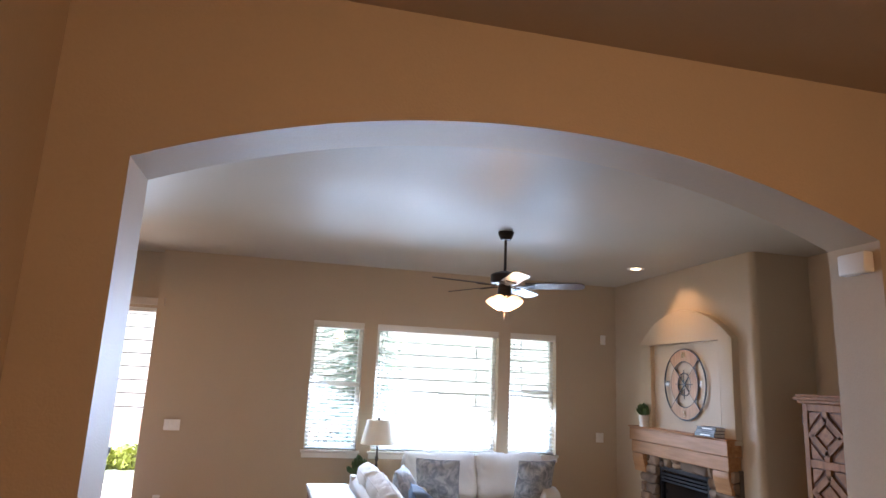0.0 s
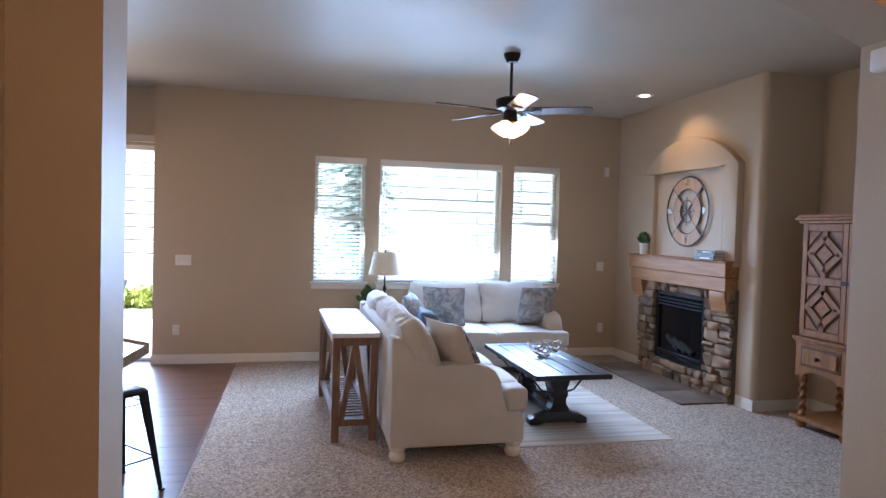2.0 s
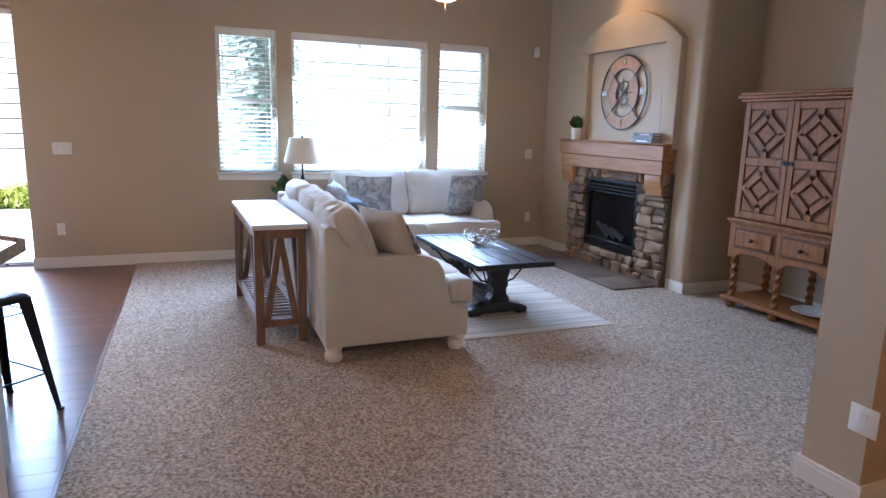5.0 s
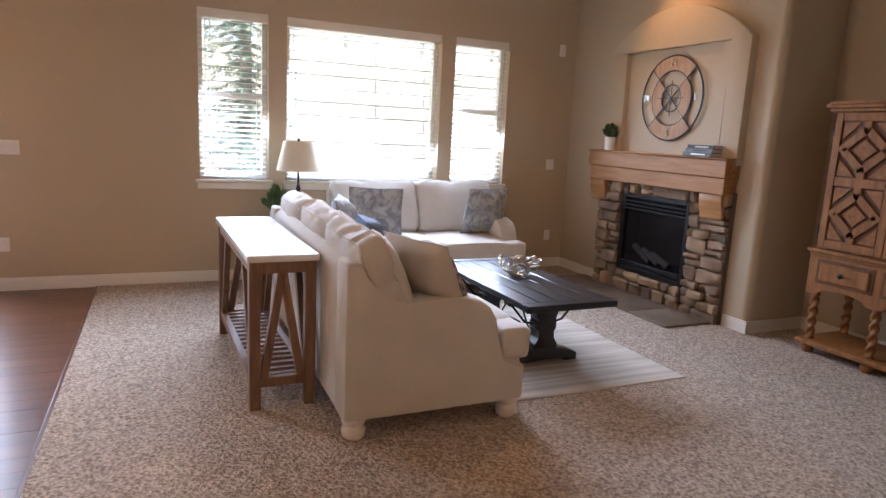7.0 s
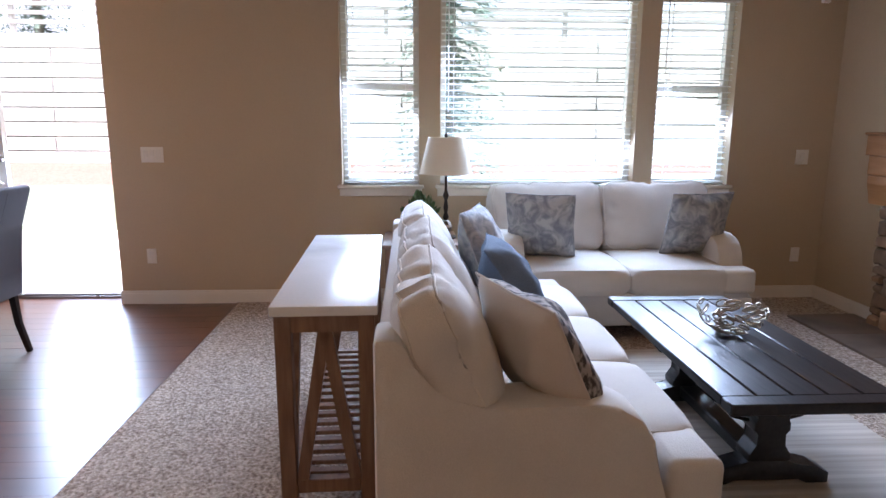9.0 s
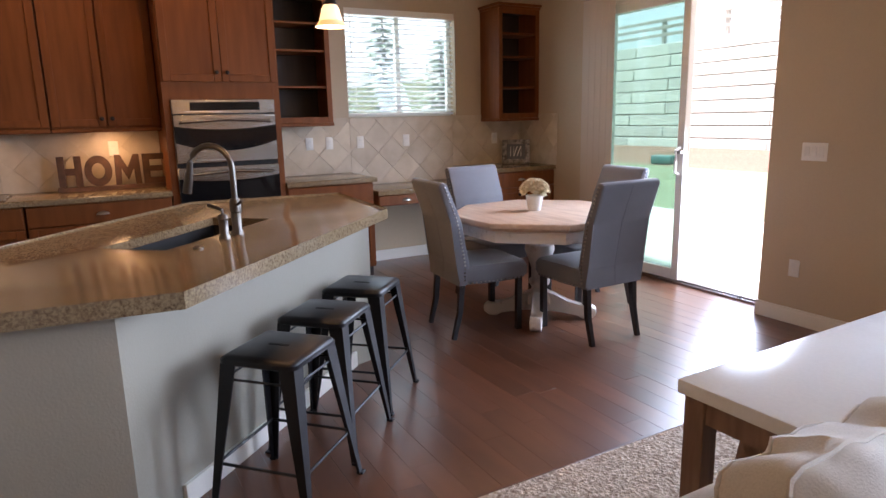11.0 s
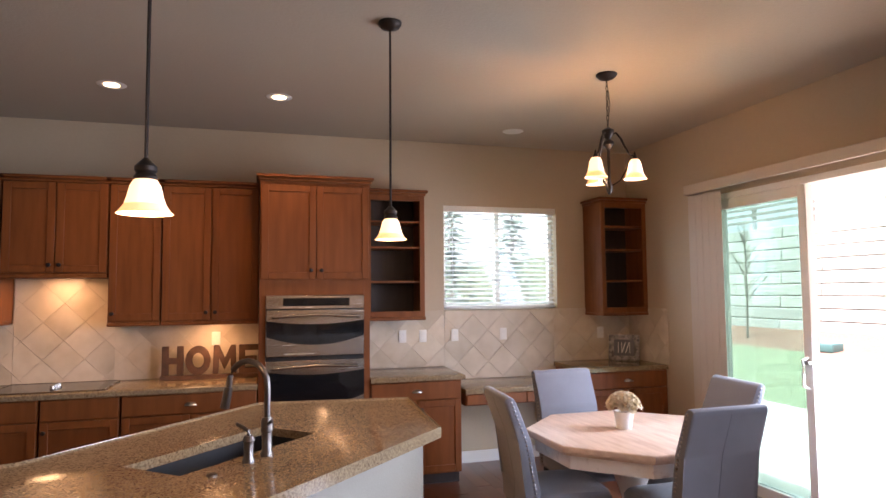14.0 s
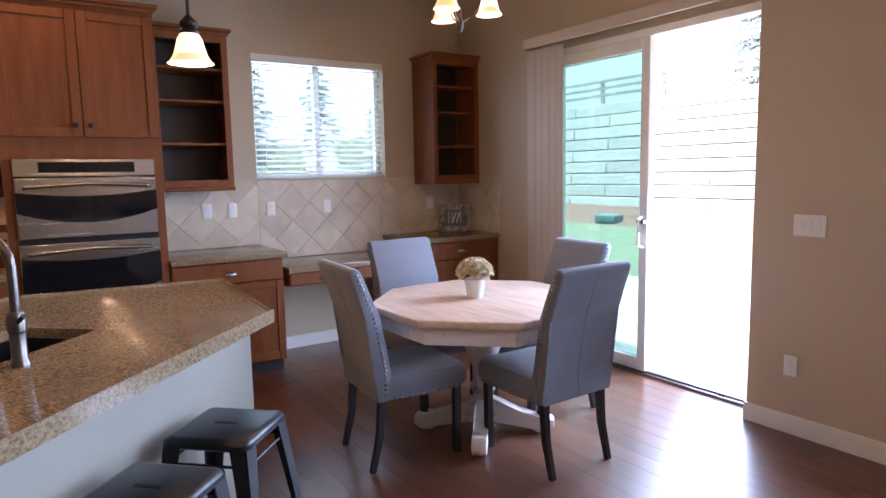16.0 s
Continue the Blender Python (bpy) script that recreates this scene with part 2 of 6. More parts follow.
M_STONE = two_tone("ledge_stone", (0.12, 0.072, 0.044), (0.34, 0.225, 0.135), 0.85, 5.0, lo=0.3, hi=0.7, bump=0.9, random_tint=0.42)
M_MORTAR = mat("stone_mortar", (0.12, 0.092, 0.07), 0.95, vary=0.1, bump=0.2)
M_SLATE = two_tone("brown_slate", (0.10, 0.070, 0.050), (0.20, 0.145, 0.105), 0.6, 4.0, lo=0.3, hi=0.7, bump=0.3)
M_TABLEWOOD = two_tone("whitewashed_oak", (0.42, 0.29, 0.21), (0.60, 0.45, 0.345), 0.42, 4.0, (1.2, 7, 7), 0.3, 0.7, bump=0.05)
M_WHITEWASH = two_tone("chipped_white_paint", (0.42, 0.33, 0.28), (0.72, 0.67, 0.62), 0.55, 14.0, lo=0.30, hi=0.46, bump=0.12)
M_VANE = mat("beige_vinyl_vane", (0.50, 0.43, 0.35), 0.5, vary=0.02, bump=0)
M_CHAR = mat("charred_log", (0.02, 0.018, 0.016), 0.9, vary=0.2, bump=0.3)
M_PLASTIC = mat("white_plastic", (0.74, 0.71, 0.66), 0.35, vary=0.01, bump=0)
M_CERAMIC = mat("white_ceramic", (0.75, 0.73, 0.69), 0.25, vary=0.02, bump=0)
M_LEAF = two_tone("green_leaf", (0.025, 0.060, 0.018), (0.075, 0.14, 0.04), 0.5, 20.0, lo=0.3, hi=0.7, bump=0)
M_SHADE = mat("cream_lampshade", (0.70, 0.64, 0.50), 0.9, vary=0.02, fine=300, bump=0.03)
M_PENDANT = glow("lit_frosted_glass", (1.0, 0.60, 0.27), 1.2)
M_SHADERIM = glow("amber_shade_rim", (1.0, 0.42, 0.10), 0.75)
M_SINK = mat("matte_black_composite", (0.006, 0.006, 0.007), 0.55, vary=0.1, bump=0.01, spec=0.25)
M_FAUCET = mat("dark_brushed_steel", (0.15, 0.13, 0.115), 0.32, metal=1.0, vary=0.06, bump=0)
M_FRAMEGREY = two_tone("weathered_grey_paint", (0.11, 0.095, 0.085), (0.36, 0.33, 0.30), 0.6, 18.0, lo=0.36, hi=0.58, bump=0.12)
M_FANGLASS = glow("lit_fan_glass", (1.0, 0.60, 0.27), 1.3)
M_CANLIGHT = glow("lit_recessed_lamp", (1.0, 0.76, 0.46), 4.0)
M_BLADE = two_tone("dark_walnut_blade", (0.05, 0.035, 0.03), (0.10, 0.075, 0.06), 0.4, 6.0, (8, 1, 1), 0.3, 0.7, bump=0.02)
M_GLASS = glass("clear_glass", (0.90, 0.97, 0.95))
M_SCREENGLASS = glass("tinted_door_glass", (0.66, 0.80, 0.77))
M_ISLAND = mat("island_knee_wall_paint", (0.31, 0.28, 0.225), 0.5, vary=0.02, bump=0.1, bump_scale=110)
M_SIGNWOOD = two_tone("rusty_brown_letter", (0.050, 0.022, 0.011), (0.13, 0.060, 0.030), 0.6, 14.0, lo=0.3, hi=0.7, bump=0.1)
M_GOLD = mat("champagne_metal", (0.40, 0.34, 0.26), 0.36, metal=1.0, vary=0.1, bump=0.02)
M_CONCRETE = mat("patio_concrete", (0.62, 0.59, 0.55), 0.85, vary=0.06, scale=2, bump=0.1)
M_GRASS = two_tone("lawn_grass", (0.125, 0.145, 0.09), (0.22, 0.245, 0.16), 0.9, 9.0, lo=0.3, hi=0.7, bump=1.0)
M_MULCH = two_tone("red_bark_mulch", (0.15, 0.075, 0.055), (0.27, 0.15, 0.115), 0.95, 30.0, lo=0.3, hi=0.7, bump=1.0)
M_TIMBER = two_tone("pale_timber_sleeper", (0.55, 0.53, 0.50), (0.72, 0.70, 0.67), 0.85, 3.0, (0.8, 6, 6), 0.3, 0.7, bump=0.2, random_tint=0.12)
M_NEEDLE = two_tone("blue_spruce_needles", (0.12, 0.17, 0.13), (0.26, 0.34, 0.28), 0.7, 12.0, lo=0.3, hi=0.7, bump=0)
M_FENCE = mat("weathered_fence_wood", (0.40, 0.38, 0.355), 0.85, vary=0.12, bump=0.2)
M_BARK = mat("grey_bark", (0.26, 0.23, 0.20), 0.9, vary=0.15, bump=0.5)
M_CREAM = mat("cream_flower", (0.62, 0.52, 0.36), 0.8, vary=0.15, fine=60, bump=0.1)
M_PAPER = mat("grey_print", (0.10, 0.10, 0.105), 0.5, vary=0.1, bump=0)
M_GREENBOX = mat("green_plastic", (0.07, 0.17, 0.17), 0.5, vary=0.05, bump=0)

# ---- helpers of this scene ----


def finish(bm, name, material):
    bmesh.ops.recalc_face_normals(bm, faces=bm.faces)
    me = bpy.data.meshes.new(name)
    bm.to_mesh(me)
    bm.free()
    me.materials.append(material)
    me.shade_smooth()
    me.set_sharp_from_angle(angle=radians(38))
    return me


def part(name, bm, material, parent, label="", at=None):
    ob = new(name, finish(bm, name, material))
    ob.parent = parent
    if at is not None:
        ob.matrix_basis = at
    return tagged(ob, label)


def struct(name, bm, material, label, category):
    return tagged(new(name, finish(bm, name, material)), label, category, kind="structure")


def thing(name, m, label, category, group=""):
    ob = new(name)
    ob.empty_display_size = 0.1
    ob.matrix_basis = m if isinstance(m, Matrix) else pose(*m)
    return tagged(ob, label, category, group)


def solid(name, bm, material, m, label, category, group=""):
    ob = new(name, finish(bm, name, material))
    ob.matrix_basis = m if isinstance(m, Matrix) else pose(*m)
    return tagged(ob, label, category, group)


def B(x0, y0, z0, x1, y1, z1, bevel=0.0, seg=1, bm=None):
    """A box between two corners, with bevelled edges."""
    bm = bm or bmesh.new()
    vs = bmesh.ops.create_cube(bm, size=1.0)["verts"]
    for v in vs:
        v.co = ((x0 + x1) / 2 + v.co.x * (x1 - x0), (y0 + y1) / 2 + v.co.y * (y1 - y0), (z0 + z1) / 2 + v.co.z * (z1 - z0))
    if bevel:
        es = list({e for v in vs for e in v.link_edges})
        bmesh.ops.bevel(bm, geom=es, offset=bevel, segments=seg, profile=0.5, affect="EDGES")
    return bm


def boxes(*specs, bevel=0.0):
    bm = bmesh.new()
    for s in specs:
        B(*s, bevel=bevel, bm=bm)
    return bm


def prism(points, z0, z1, bm=None, bevel=0.0, seg=2):
    """A polygon in x and y, drawn up from z0 to z1; bevel rounds its rim."""
    bm = bm or bmesh.new()
    lo = [bm.verts.new((x, y, z0)) for x, y in points]
    hi = [bm.verts.new((x, y, z1)) for x, y in points]
    n = len(points)
    bm.faces.new(lo[::-1])
    top = bm.faces.new(hi)
    for i in range(n):
        bm.faces.new((lo[i], lo[(i + 1) % n], hi[(i + 1) % n], hi[i]))
    if bevel:
        es = list(top.edges)
        bmesh.ops.bevel(bm, geom=es, offset=bevel, segments=seg, profile=0.5, affect="EDGES")
    return bm


def lathe(profile, seg=24, at=(0, 0, 0), bm=None, wave=None):
    """A turned body round the z axis: (radius, height) pairs from below."""
    bm = bm or bmesh.new()
    rings = []
    for r, z in profile:
        ring = []
        for i in range(seg):
            a = 2 * math.pi * i / seg
            q = r * (1 + (wave[0] * math.cos(wave[1] * a) * (z - profile[0][1]) if wave else 0))
            ring.append(bm.verts.new((at[0] + q * math.cos(a), at[1] + q * math.sin(a), at[2] + z)))
        rings.append(ring)
    for a, b in zip(rings, rings[1:]):
        for i in range(seg):
            bm.faces.new((a[i], a[(i + 1) % seg], b[(i + 1) % seg], b[i]))
    if profile[0][0] > 1e-4:
        bm.faces.new(rings[0][::-1])
    if profile[-1][0] > 1e-4:
        bm.faces.new(rings[-1])
    bmesh.ops.remove_doubles(bm, verts=[v for ring in rings for v in ring], dist=1e-5)
    return bm


def shell(profile, seg, thick, at=(0, 0, 0), bm=None):
    """An open turned shell with a wall of that thickness."""
    inner = [(max(r - thick, 0.001), z) for r, z in reversed(profile)]
    bm = bm or bmesh.new()
    rings = [[bm.verts.new((at[0] + r * math.cos(2 * math.pi * i / seg), at[1] + r * math.sin(2 * math.pi * i / seg), at[2] + z)) for i in range(seg)] for r, z in profile + inner]
    for a, b in zip(rings, rings[1:] + rings[:1]):
        for i in range(seg):
            bm.faces.new((a[i], a[(i + 1) % seg], b[(i + 1) % seg], b[i]))
    return bm


def tube(points, r, seg=8, bm=None, r_end=None, square=False):
    """A round or square bar along a run of points."""
    bm = bm or bmesh.new()
    pts = [Vector(p) for p in points]
    rings = []
    for i, p in enumerate(pts):
        d = (pts[min(i + 1, len(pts) - 1)] - pts[max(i - 1, 0)]).normalized()
        up = Vector((0, 0, 1)) if abs(d.z) < 0.95 else Vector((0, 1, 0))
        u = d.cross(up).normalized()
        w = u.cross(d).normalized()
        rad = r if r_end is None else r + (r_end - r) * i / (len(pts) - 1)
        n = 4 if square else seg
        off = math.pi / 4 if square else 0
        rings.append([bm.verts.new(p + rad * (math.cos(2 * math.pi * k / n + off) * u + math.sin(2 * math.pi * k / n + off) * w)) for k in range(n)])
    for a, b in zip(rings, rings[1:]):
        n = len(a)
        for k in range(n):
            bm.faces.new((a[k], a[(k + 1) % n], b[(k + 1) % n], b[k]))
    bm.faces.new(rings[0][::-1])
    bm.faces.new(rings[-1])
    return bm


def beam(a, b, w, h, bm=None):
    """A straight bar of section w x h from a to b; h lies along the steepest way."""
    bm = bm or bmesh.new()
    a, b = Vector(a), Vector(b)
    d = (b - a).normalized()
    side = d.cross(Vector((0, 0, 1)))
    side = side.normalized() if side.length > 1e-4 else Vector((1, 0, 0))
    up = side.cross(d).normalized()
    ring = lambda p: [bm.verts.new(p + side * sx * w / 2 + up * sy * h / 2) for sx, sy in ((-1, -1), (1, -1), (1, 1), (-1, 1))]
    r0, r1 = ring(a), ring(b)
    for k in range(4):
        bm.faces.new((r0[k], r0[(k + 1) % 4], r1[(k + 1) % 4], r1[k]))
    bm.faces.new(r0[::-1])
    bm.faces.new(r1)
    return bm


def pillow(w, h, d, n=14, sharp=2.6, seed=0, wrinkle=0.006):
    """A stuffed cushion standing in x and z, thick in y, with creased sides."""
    bm = bmesh.new()
    rnd = random.Random(seed)
    ox, oz = rnd.random() * 50, rnd.random() * 50
    for side in (1, -1):
        grid = []
        for i in range(n + 1):
            row = []
            for j in range(n + 1):
                u, v = 2 * i / n - 1, 2 * j / n - 1
                t = (max(0.0, 1 - abs(u) ** sharp) * max(0.0, 1 - abs(v) ** sharp)) ** 0.55
                pinch = 1 - 0.05 * (1 - abs(u)) * abs(v) - 0.05 * (1 - abs(v)) * abs(u)
                wr = wrinkle * noise.noise(Vector((u * 2.2 + ox, v * 2.2 + oz, side * 3.0))) * 3
                row.append(bm.verts.new((u * w / 2 * pinch, side * (t * d / 2 + wr * t), h / 2 + v * h / 2 * pinch)))
            grid.append(row)
        for i in range(n):
            for j in range(n):
                bm.faces.new((grid[i][j], grid[i + 1][j], grid[i + 1][j + 1], grid[i][j + 1]))
    bmesh.ops.remove_doubles(bm, verts=bm.verts, dist=1e-4)
    return bm


def cushion_point(q, w, h, d, o, p=3.0, wrinkle=0.021):
    """Where a point of the unit cube comes to lie on a plump, slouched, creased cushion."""
    k = ((abs(q.x) ** 6 + abs(q.z) ** 6) ** (p / 6) + abs(q.y) ** p) ** (1 / p)
    q = q / k
    fat = 1.0 + 0.16 * (1 - q.x * q.x) * (1 - q.z * q.z) - 0.10 * q.z
    corner = (abs(q.x) * abs(q.z)) ** 3
    c = Vector((q.x * w / 2 * (1 + 0.05 * corner), q.y * d / 2 * fat, q.z * h / 2 * (1 + 0.06 * corner - 0.03 * (1 - q.x * q.x))))
    edge = max(abs(q.x), abs(q.z)) ** 4
    wave = noise.noise(Vector((c.x * 6, c.y * 8, c.z * 4)) + o)
    crease = abs(noise.noise(Vector((c.x * 15, c.y * 5, c.z * 9)) + o * 1.7))
    c += q.normalized() * wrinkle * (wave + 0.9 * edge * (0.35 - 2.2 * crease))
    return c + Vector((0, 0, h / 2))


def cushion(w, h, d, seed=0, n=17):
    """A loose cushion standing in x and z."""
    bm = bmesh.new()
    bmesh.ops.create_cube(bm, size=2.0)
    bmesh.ops.subdivide_edges(bm, edges=list(bm.edges), cuts=n, use_grid_fill=True)
    o = Vector((seed * 5.3, seed * 2.1, 0))
    for v in bm.verts:
        v.co = cushion_point(v.co.copy(), w, h, d, o)
    return bm


def piping(w, h, d, seed, side, r=0.0045):
    """The corded seam that follows a cushion's rim."""
    o = Vector((seed * 5.3, seed * 2.1, 0))
    pts = []
    for i in range(73):
        u = 8 * (i % 72) / 72
        k, f = int(u) // 2, (u % 2) - 1
        x, z = ((f, -1), (1, f), (-f, 1), (-1, -f))[k]
        pts.append(cushion_point(Vector((x, side * 0.55, z)), w, h, d, o))
    return tube(pts, r, 6)


def slab(x0, y0, z0, x1, y1, z1, r=0.04, seg=3, puff=0.0, seed=0):
    """A soft upholstered block: round edges, a slightly domed and uneven face."""
    bm = B(x0, y0, z0, x1, y1, z1, bevel=r, seg=seg)
    if puff:
        bmesh.ops.subdivide_edges(bm, edges=[e for e in bm.edges if e.calc_length() > 0.12], cuts=6, use_grid_fill=True)
        c = Vector(((x0 + x1) / 2, (y0 + y1) / 2, (z0 + z1) / 2))
        hs = Vector(((x1 - x0) / 2, (y1 - y0) / 2, (z1 - z0) / 2))
        bm.normal_update()
        for v in bm.verts:
            q = v.co - c
            f = 1.0
            for k in range(3):
                if abs(v.normal[k]) < 0.7:
                    f *= max(0.0, 1 - abs(q[k] / hs[k]) ** 3)
            v.co += v.normal * (puff * f + 0.006 * f * noise.noise(v.co * 6 + Vector((seed * 7.1, 0, 0))))
    return bm


def extrude_x(profile, x0, x1, bevel=0.0):
    """A profile in y and z, drawn along x."""
    bm = prism([(y, z) for y, z in profile], x0, x1)
    for v in bm.verts:
        v.co = (v.co.z, v.co.x, v.co.y)
    if bevel:
        bmesh.ops.bevel(bm, geom=list(bm.edges), offset=bevel, segments=2, profile=0.5, affect="EDGES")
    return bm


def extrude_y(profile, y0, y1, bevel=0.0, seg=2):
    """A profile in x and z, drawn along y."""
    bm = prism([(x, z) for x, z in profile], -y1, -y0)
    for v in bm.verts:
        v.co = (v.co.x, -v.co.z, v.co.y)
    if bevel:
        bmesh.ops.bevel(bm, geom=list(bm.edges), offset=bevel, segments=seg, profile=0.5, affect="EDGES")
    return bm

# ---- large structure ----
CEIL = 3.06
NY, NOOK, KX, FX, RX = 7.915, 8.11, -4.19, 4.53, 5.15
struct("floor_slab", B(-4.5, -2.6, -0.2, 5.4, 8.2, -0.035), M_CONCRETE, "hidden concrete slab under the floors", "floor")
struct("floor_foyer", B(-0.31, -2.4, -0.035, 3.4, 2.42, 0.0), M_FLOOR, "dark cherry wood floor of the entry hall", "floor")
carpet = struct("floor_carpet", B(-0.14, 2.42, -0.03, RX, NY, 0.008), M_CARPET, "beige and brown speckled cut-pile carpet", "carpet")
struct("ceiling", B(-4.4, -2.6, CEIL, 5.4, 8.17, CEIL + 0.15), M_CEIL, "smooth pale beige painted ceiling", "ceiling")

WIN = [(0.69, 1.28), (1.44, 2.95), (3.10, 3.71)]
Z0, Z1 = 0.93, 2.38
cuts = [-1.03] + [v for w in WIN for v in w] + [RX]
specs = [(cuts[i], NY, 0, cuts[i + 1], NY + 0.19, CEIL) for i in range(0, len(cuts), 2)]
for a, b in WIN:
    specs += [(a, NY, 0, b, NY + 0.19, Z0), (a, NY, Z1, b, NY + 0.19, CEIL)]
struct("wall_north", boxes(*specs), M_WALL, "tan painted wall with three windows", "wall")
SD0, SD1, SDT = -2.90, -1.03, 2.41
struct("wall_nook", boxes((KX - 0.15, NOOK, 0, SD0, NOOK + 0.12, CEIL), (SD0, NOOK, SDT, SD1 - 0.0, NOOK + 0.12, CEIL)), M_WALL, "tan painted wall round the sliding patio door", "wall")
KW = (6.10, 7.29, 1.44, 2.45)
struct("wall_west", boxes((KX - 0.15, 1.05, 0, KX, KW[0], CEIL), (KX - 0.15, KW[1], 0, KX, NOOK, CEIL), (KX - 0.15, KW[0], 0, KX, KW[1], KW[2]), (KX - 0.15, KW[0], KW[3], KX, KW[1], CEIL)), M_WALL, "tan painted kitchen wall with a window", "wall")
struct("wall_kitchen_south", B(KX, 1.05, 0, -0.43, 1.2, CEIL), M_WALL, "plain tan painted kitchen wall", "wall")
struct("wall_foyer_left", B(-0.43, -2.4, 0, -0.31, 2.68, CEIL), M_WALL, "tan painted entry hall wall", "wall")
struct("wall_foyer_right", B(3.4, -2.4, 0, 3.55, 2.42, CEIL), M_WALL, "tan painted entry hall wall", "wall")
struct("wall_foyer_back", B(-0.43, -2.55, 0, 3.55, -2.4, CEIL), M_WALL, "tan painted entry hall end wall", "wall")

# the wall with the wide arched opening
AL, AR, AY0, AY1, SPR, APX = -0.065, 2.79, 2.42, 2.68, 2.395, 2.68
half, rise = (AR - AL) / 2, APX - SPR
rad = (half * half + rise * rise) / (2 * rise)
arc = []
for i in range(33):
    a = math.asin(half / rad) * (1 - 2 * i / 32)
    arc.append(((AL + AR) / 2 - rad * math.sin(a), APX - rad + rad * math.cos(a)))
bm = bmesh.new()
for (xa, za), (xb, zb) in zip(arc, arc[1:]):
    q = [bm.verts.new(p) for p in ((xa, AY0, za), (xb, AY0, zb), (xb, AY0, CEIL), (xa, AY0, CEIL), (xa, AY1, za), (xb, AY1, zb), (xb, AY1, CEIL), (xa, AY1, CEIL))]
    for f in ((0, 1, 2, 3), (7, 6, 5, 4), (0, 4, 5, 1)):
        bm.faces.new([q[k] for k in f])
bmesh.ops.remove_doubles(bm, verts=bm.verts, dist=1e-5)
B(-0.31, AY0, 0, AL, AY1, CEIL, bm=bm)
B(AR, AY0, 0, RX + 0.15, AY1, CEIL, bm=bm)
struct("wall_arch", bm, M_WALL, "tan painted wall with a wide shallow arched opening", "wall")

# chimney breast with its arched niche and the recess beside it
CB = 5.33
rr = 0.06


def chimney():
    """The plain breast: a front and a side that meet in a rounded corner."""
    bm = bmesh.new()
    ring = [(FX, NY)] + [(FX + rr - rr * math.cos(a), CB + rr - rr * math.sin(a)) for a in [math.pi / 2 * i / 8 for i in range(9)]] + [(RX + 0.1, CB)]
    for (xa, ya), (xb, yb) in zip(ring, ring[1:]):
        bm.faces.new([bm.verts.new(p) for p in ((xa, ya, 0), (xb, yb, 0), (xb, yb, CEIL), (xa, ya, CEIL))])
    bmesh.ops.remove_doubles(bm, verts=bm.verts, dist=1e-4)
    B(FX + 0.1, CB + 0.1, 0, RX + 0.3, NY + 0.19, CEIL, bm=bm)
    return bm


def arch_panel(y0, y1, ya, yb, zt, spring, apex, z0, d, back):
    """A raised panel with an arched head, proud of the breast by d, with a square recess from ya to yb up to zt."""
    bm = bmesh.new()
    half, rise, cy = (y1 - y0) / 2, apex - spring, (y0 + y1) / 2
    rad = (half * half + rise * rise) / (2 * rise)
    t = math.asin(half / rad)
    head = [(cy + rad * math.sin(t * (2 * i / 32 - 1)), apex - rad + rad * math.cos(t * (2 * i / 32 - 1))) for i in range(33)]
    xf, xb, wall = FX - d, FX - d + back, FX + 0.005
    quad = lambda *ps: bm.faces.new([bm.verts.new(p) for p in ps])
    inner = [(ya + (yb - ya) * i / 32, zt) for i in range(33)]
    for (a, b), (c, e) in zip(zip(inner, inner[1:]), zip(head, head[1:])):
        quad((xf, *a), (xf, *b), (xf, *e), (xf, *c))
    for y, q in ((y0, ya), (y1, yb)):
        quad((xf, y, z0), (xf, q, z0), (xf, q, zt), (xf, y, spring))
    quad((xb, ya, z0), (xb, yb, z0), (xb, yb, zt), (xb, ya, zt))
    for p, q in (((ya, z0), (ya, zt)), ((ya, zt), (yb, zt)), ((yb, zt), (yb, z0))):
        quad((xf, *p), (xf, *q), (xb, *q), (xb, *p))
    rim = [(y0, z0)] + head + [(y1, z0)]
    for p, q in zip(rim, rim[1:]):
        quad((xf, *p), (xf, *q), (wall, *q), (wall, *p))
    bmesh.ops.remove_doubles(bm, verts=bm.verts, dist=1e-5)
    es = [e for e in bm.edges if len(e.link_faces) == 2 and abs(e.verts[0].co.x - xf) < 1e-4 and abs(e.verts[1].co.x - xf) < 1e-4 and e.calc_face_angle(0) > 0.8]
    bmesh.ops.bevel(bm, geom=es, offset=0.01, segments=2, profile=0.5, affect="EDGES")
    return bm


struct("wall_chimney", chimney(), M_WALL, "tan painted chimney breast with a rounded corner", "wall")
struct("wall_niche", arch_panel(5.56, 7.20, 5.75, 6.965, 2.262, 2.27, 2.60, 1.30, 0.075, 0.05), M_WALL, "tan raised arched panel with a square recess above the mantel", "wall")
struct("wall_east", B(RX, 2.3, 0, RX + 0.15, CB, CEIL), M_WALL, "tan painted wall of the recess", "wall")


def skirting(name, runs):
    bm = bmesh.new()
    for x0, y0, x1, y1 in runs:
        B(x0, y0, 0.0, x1, y1, 0.085, bm=bm)
        if x1 - x0 > y1 - y0:
            B(x0, y0 + 0.004, 0.085, x1, y1, 0.105, bm=bm)
        else:
            B(x0 + 0.004, y0, 0.085, x1, y1, 0.105, bm=bm)
    struct(name, bm, M_TRIM, "white painted wooden skirting board", "baseboard")


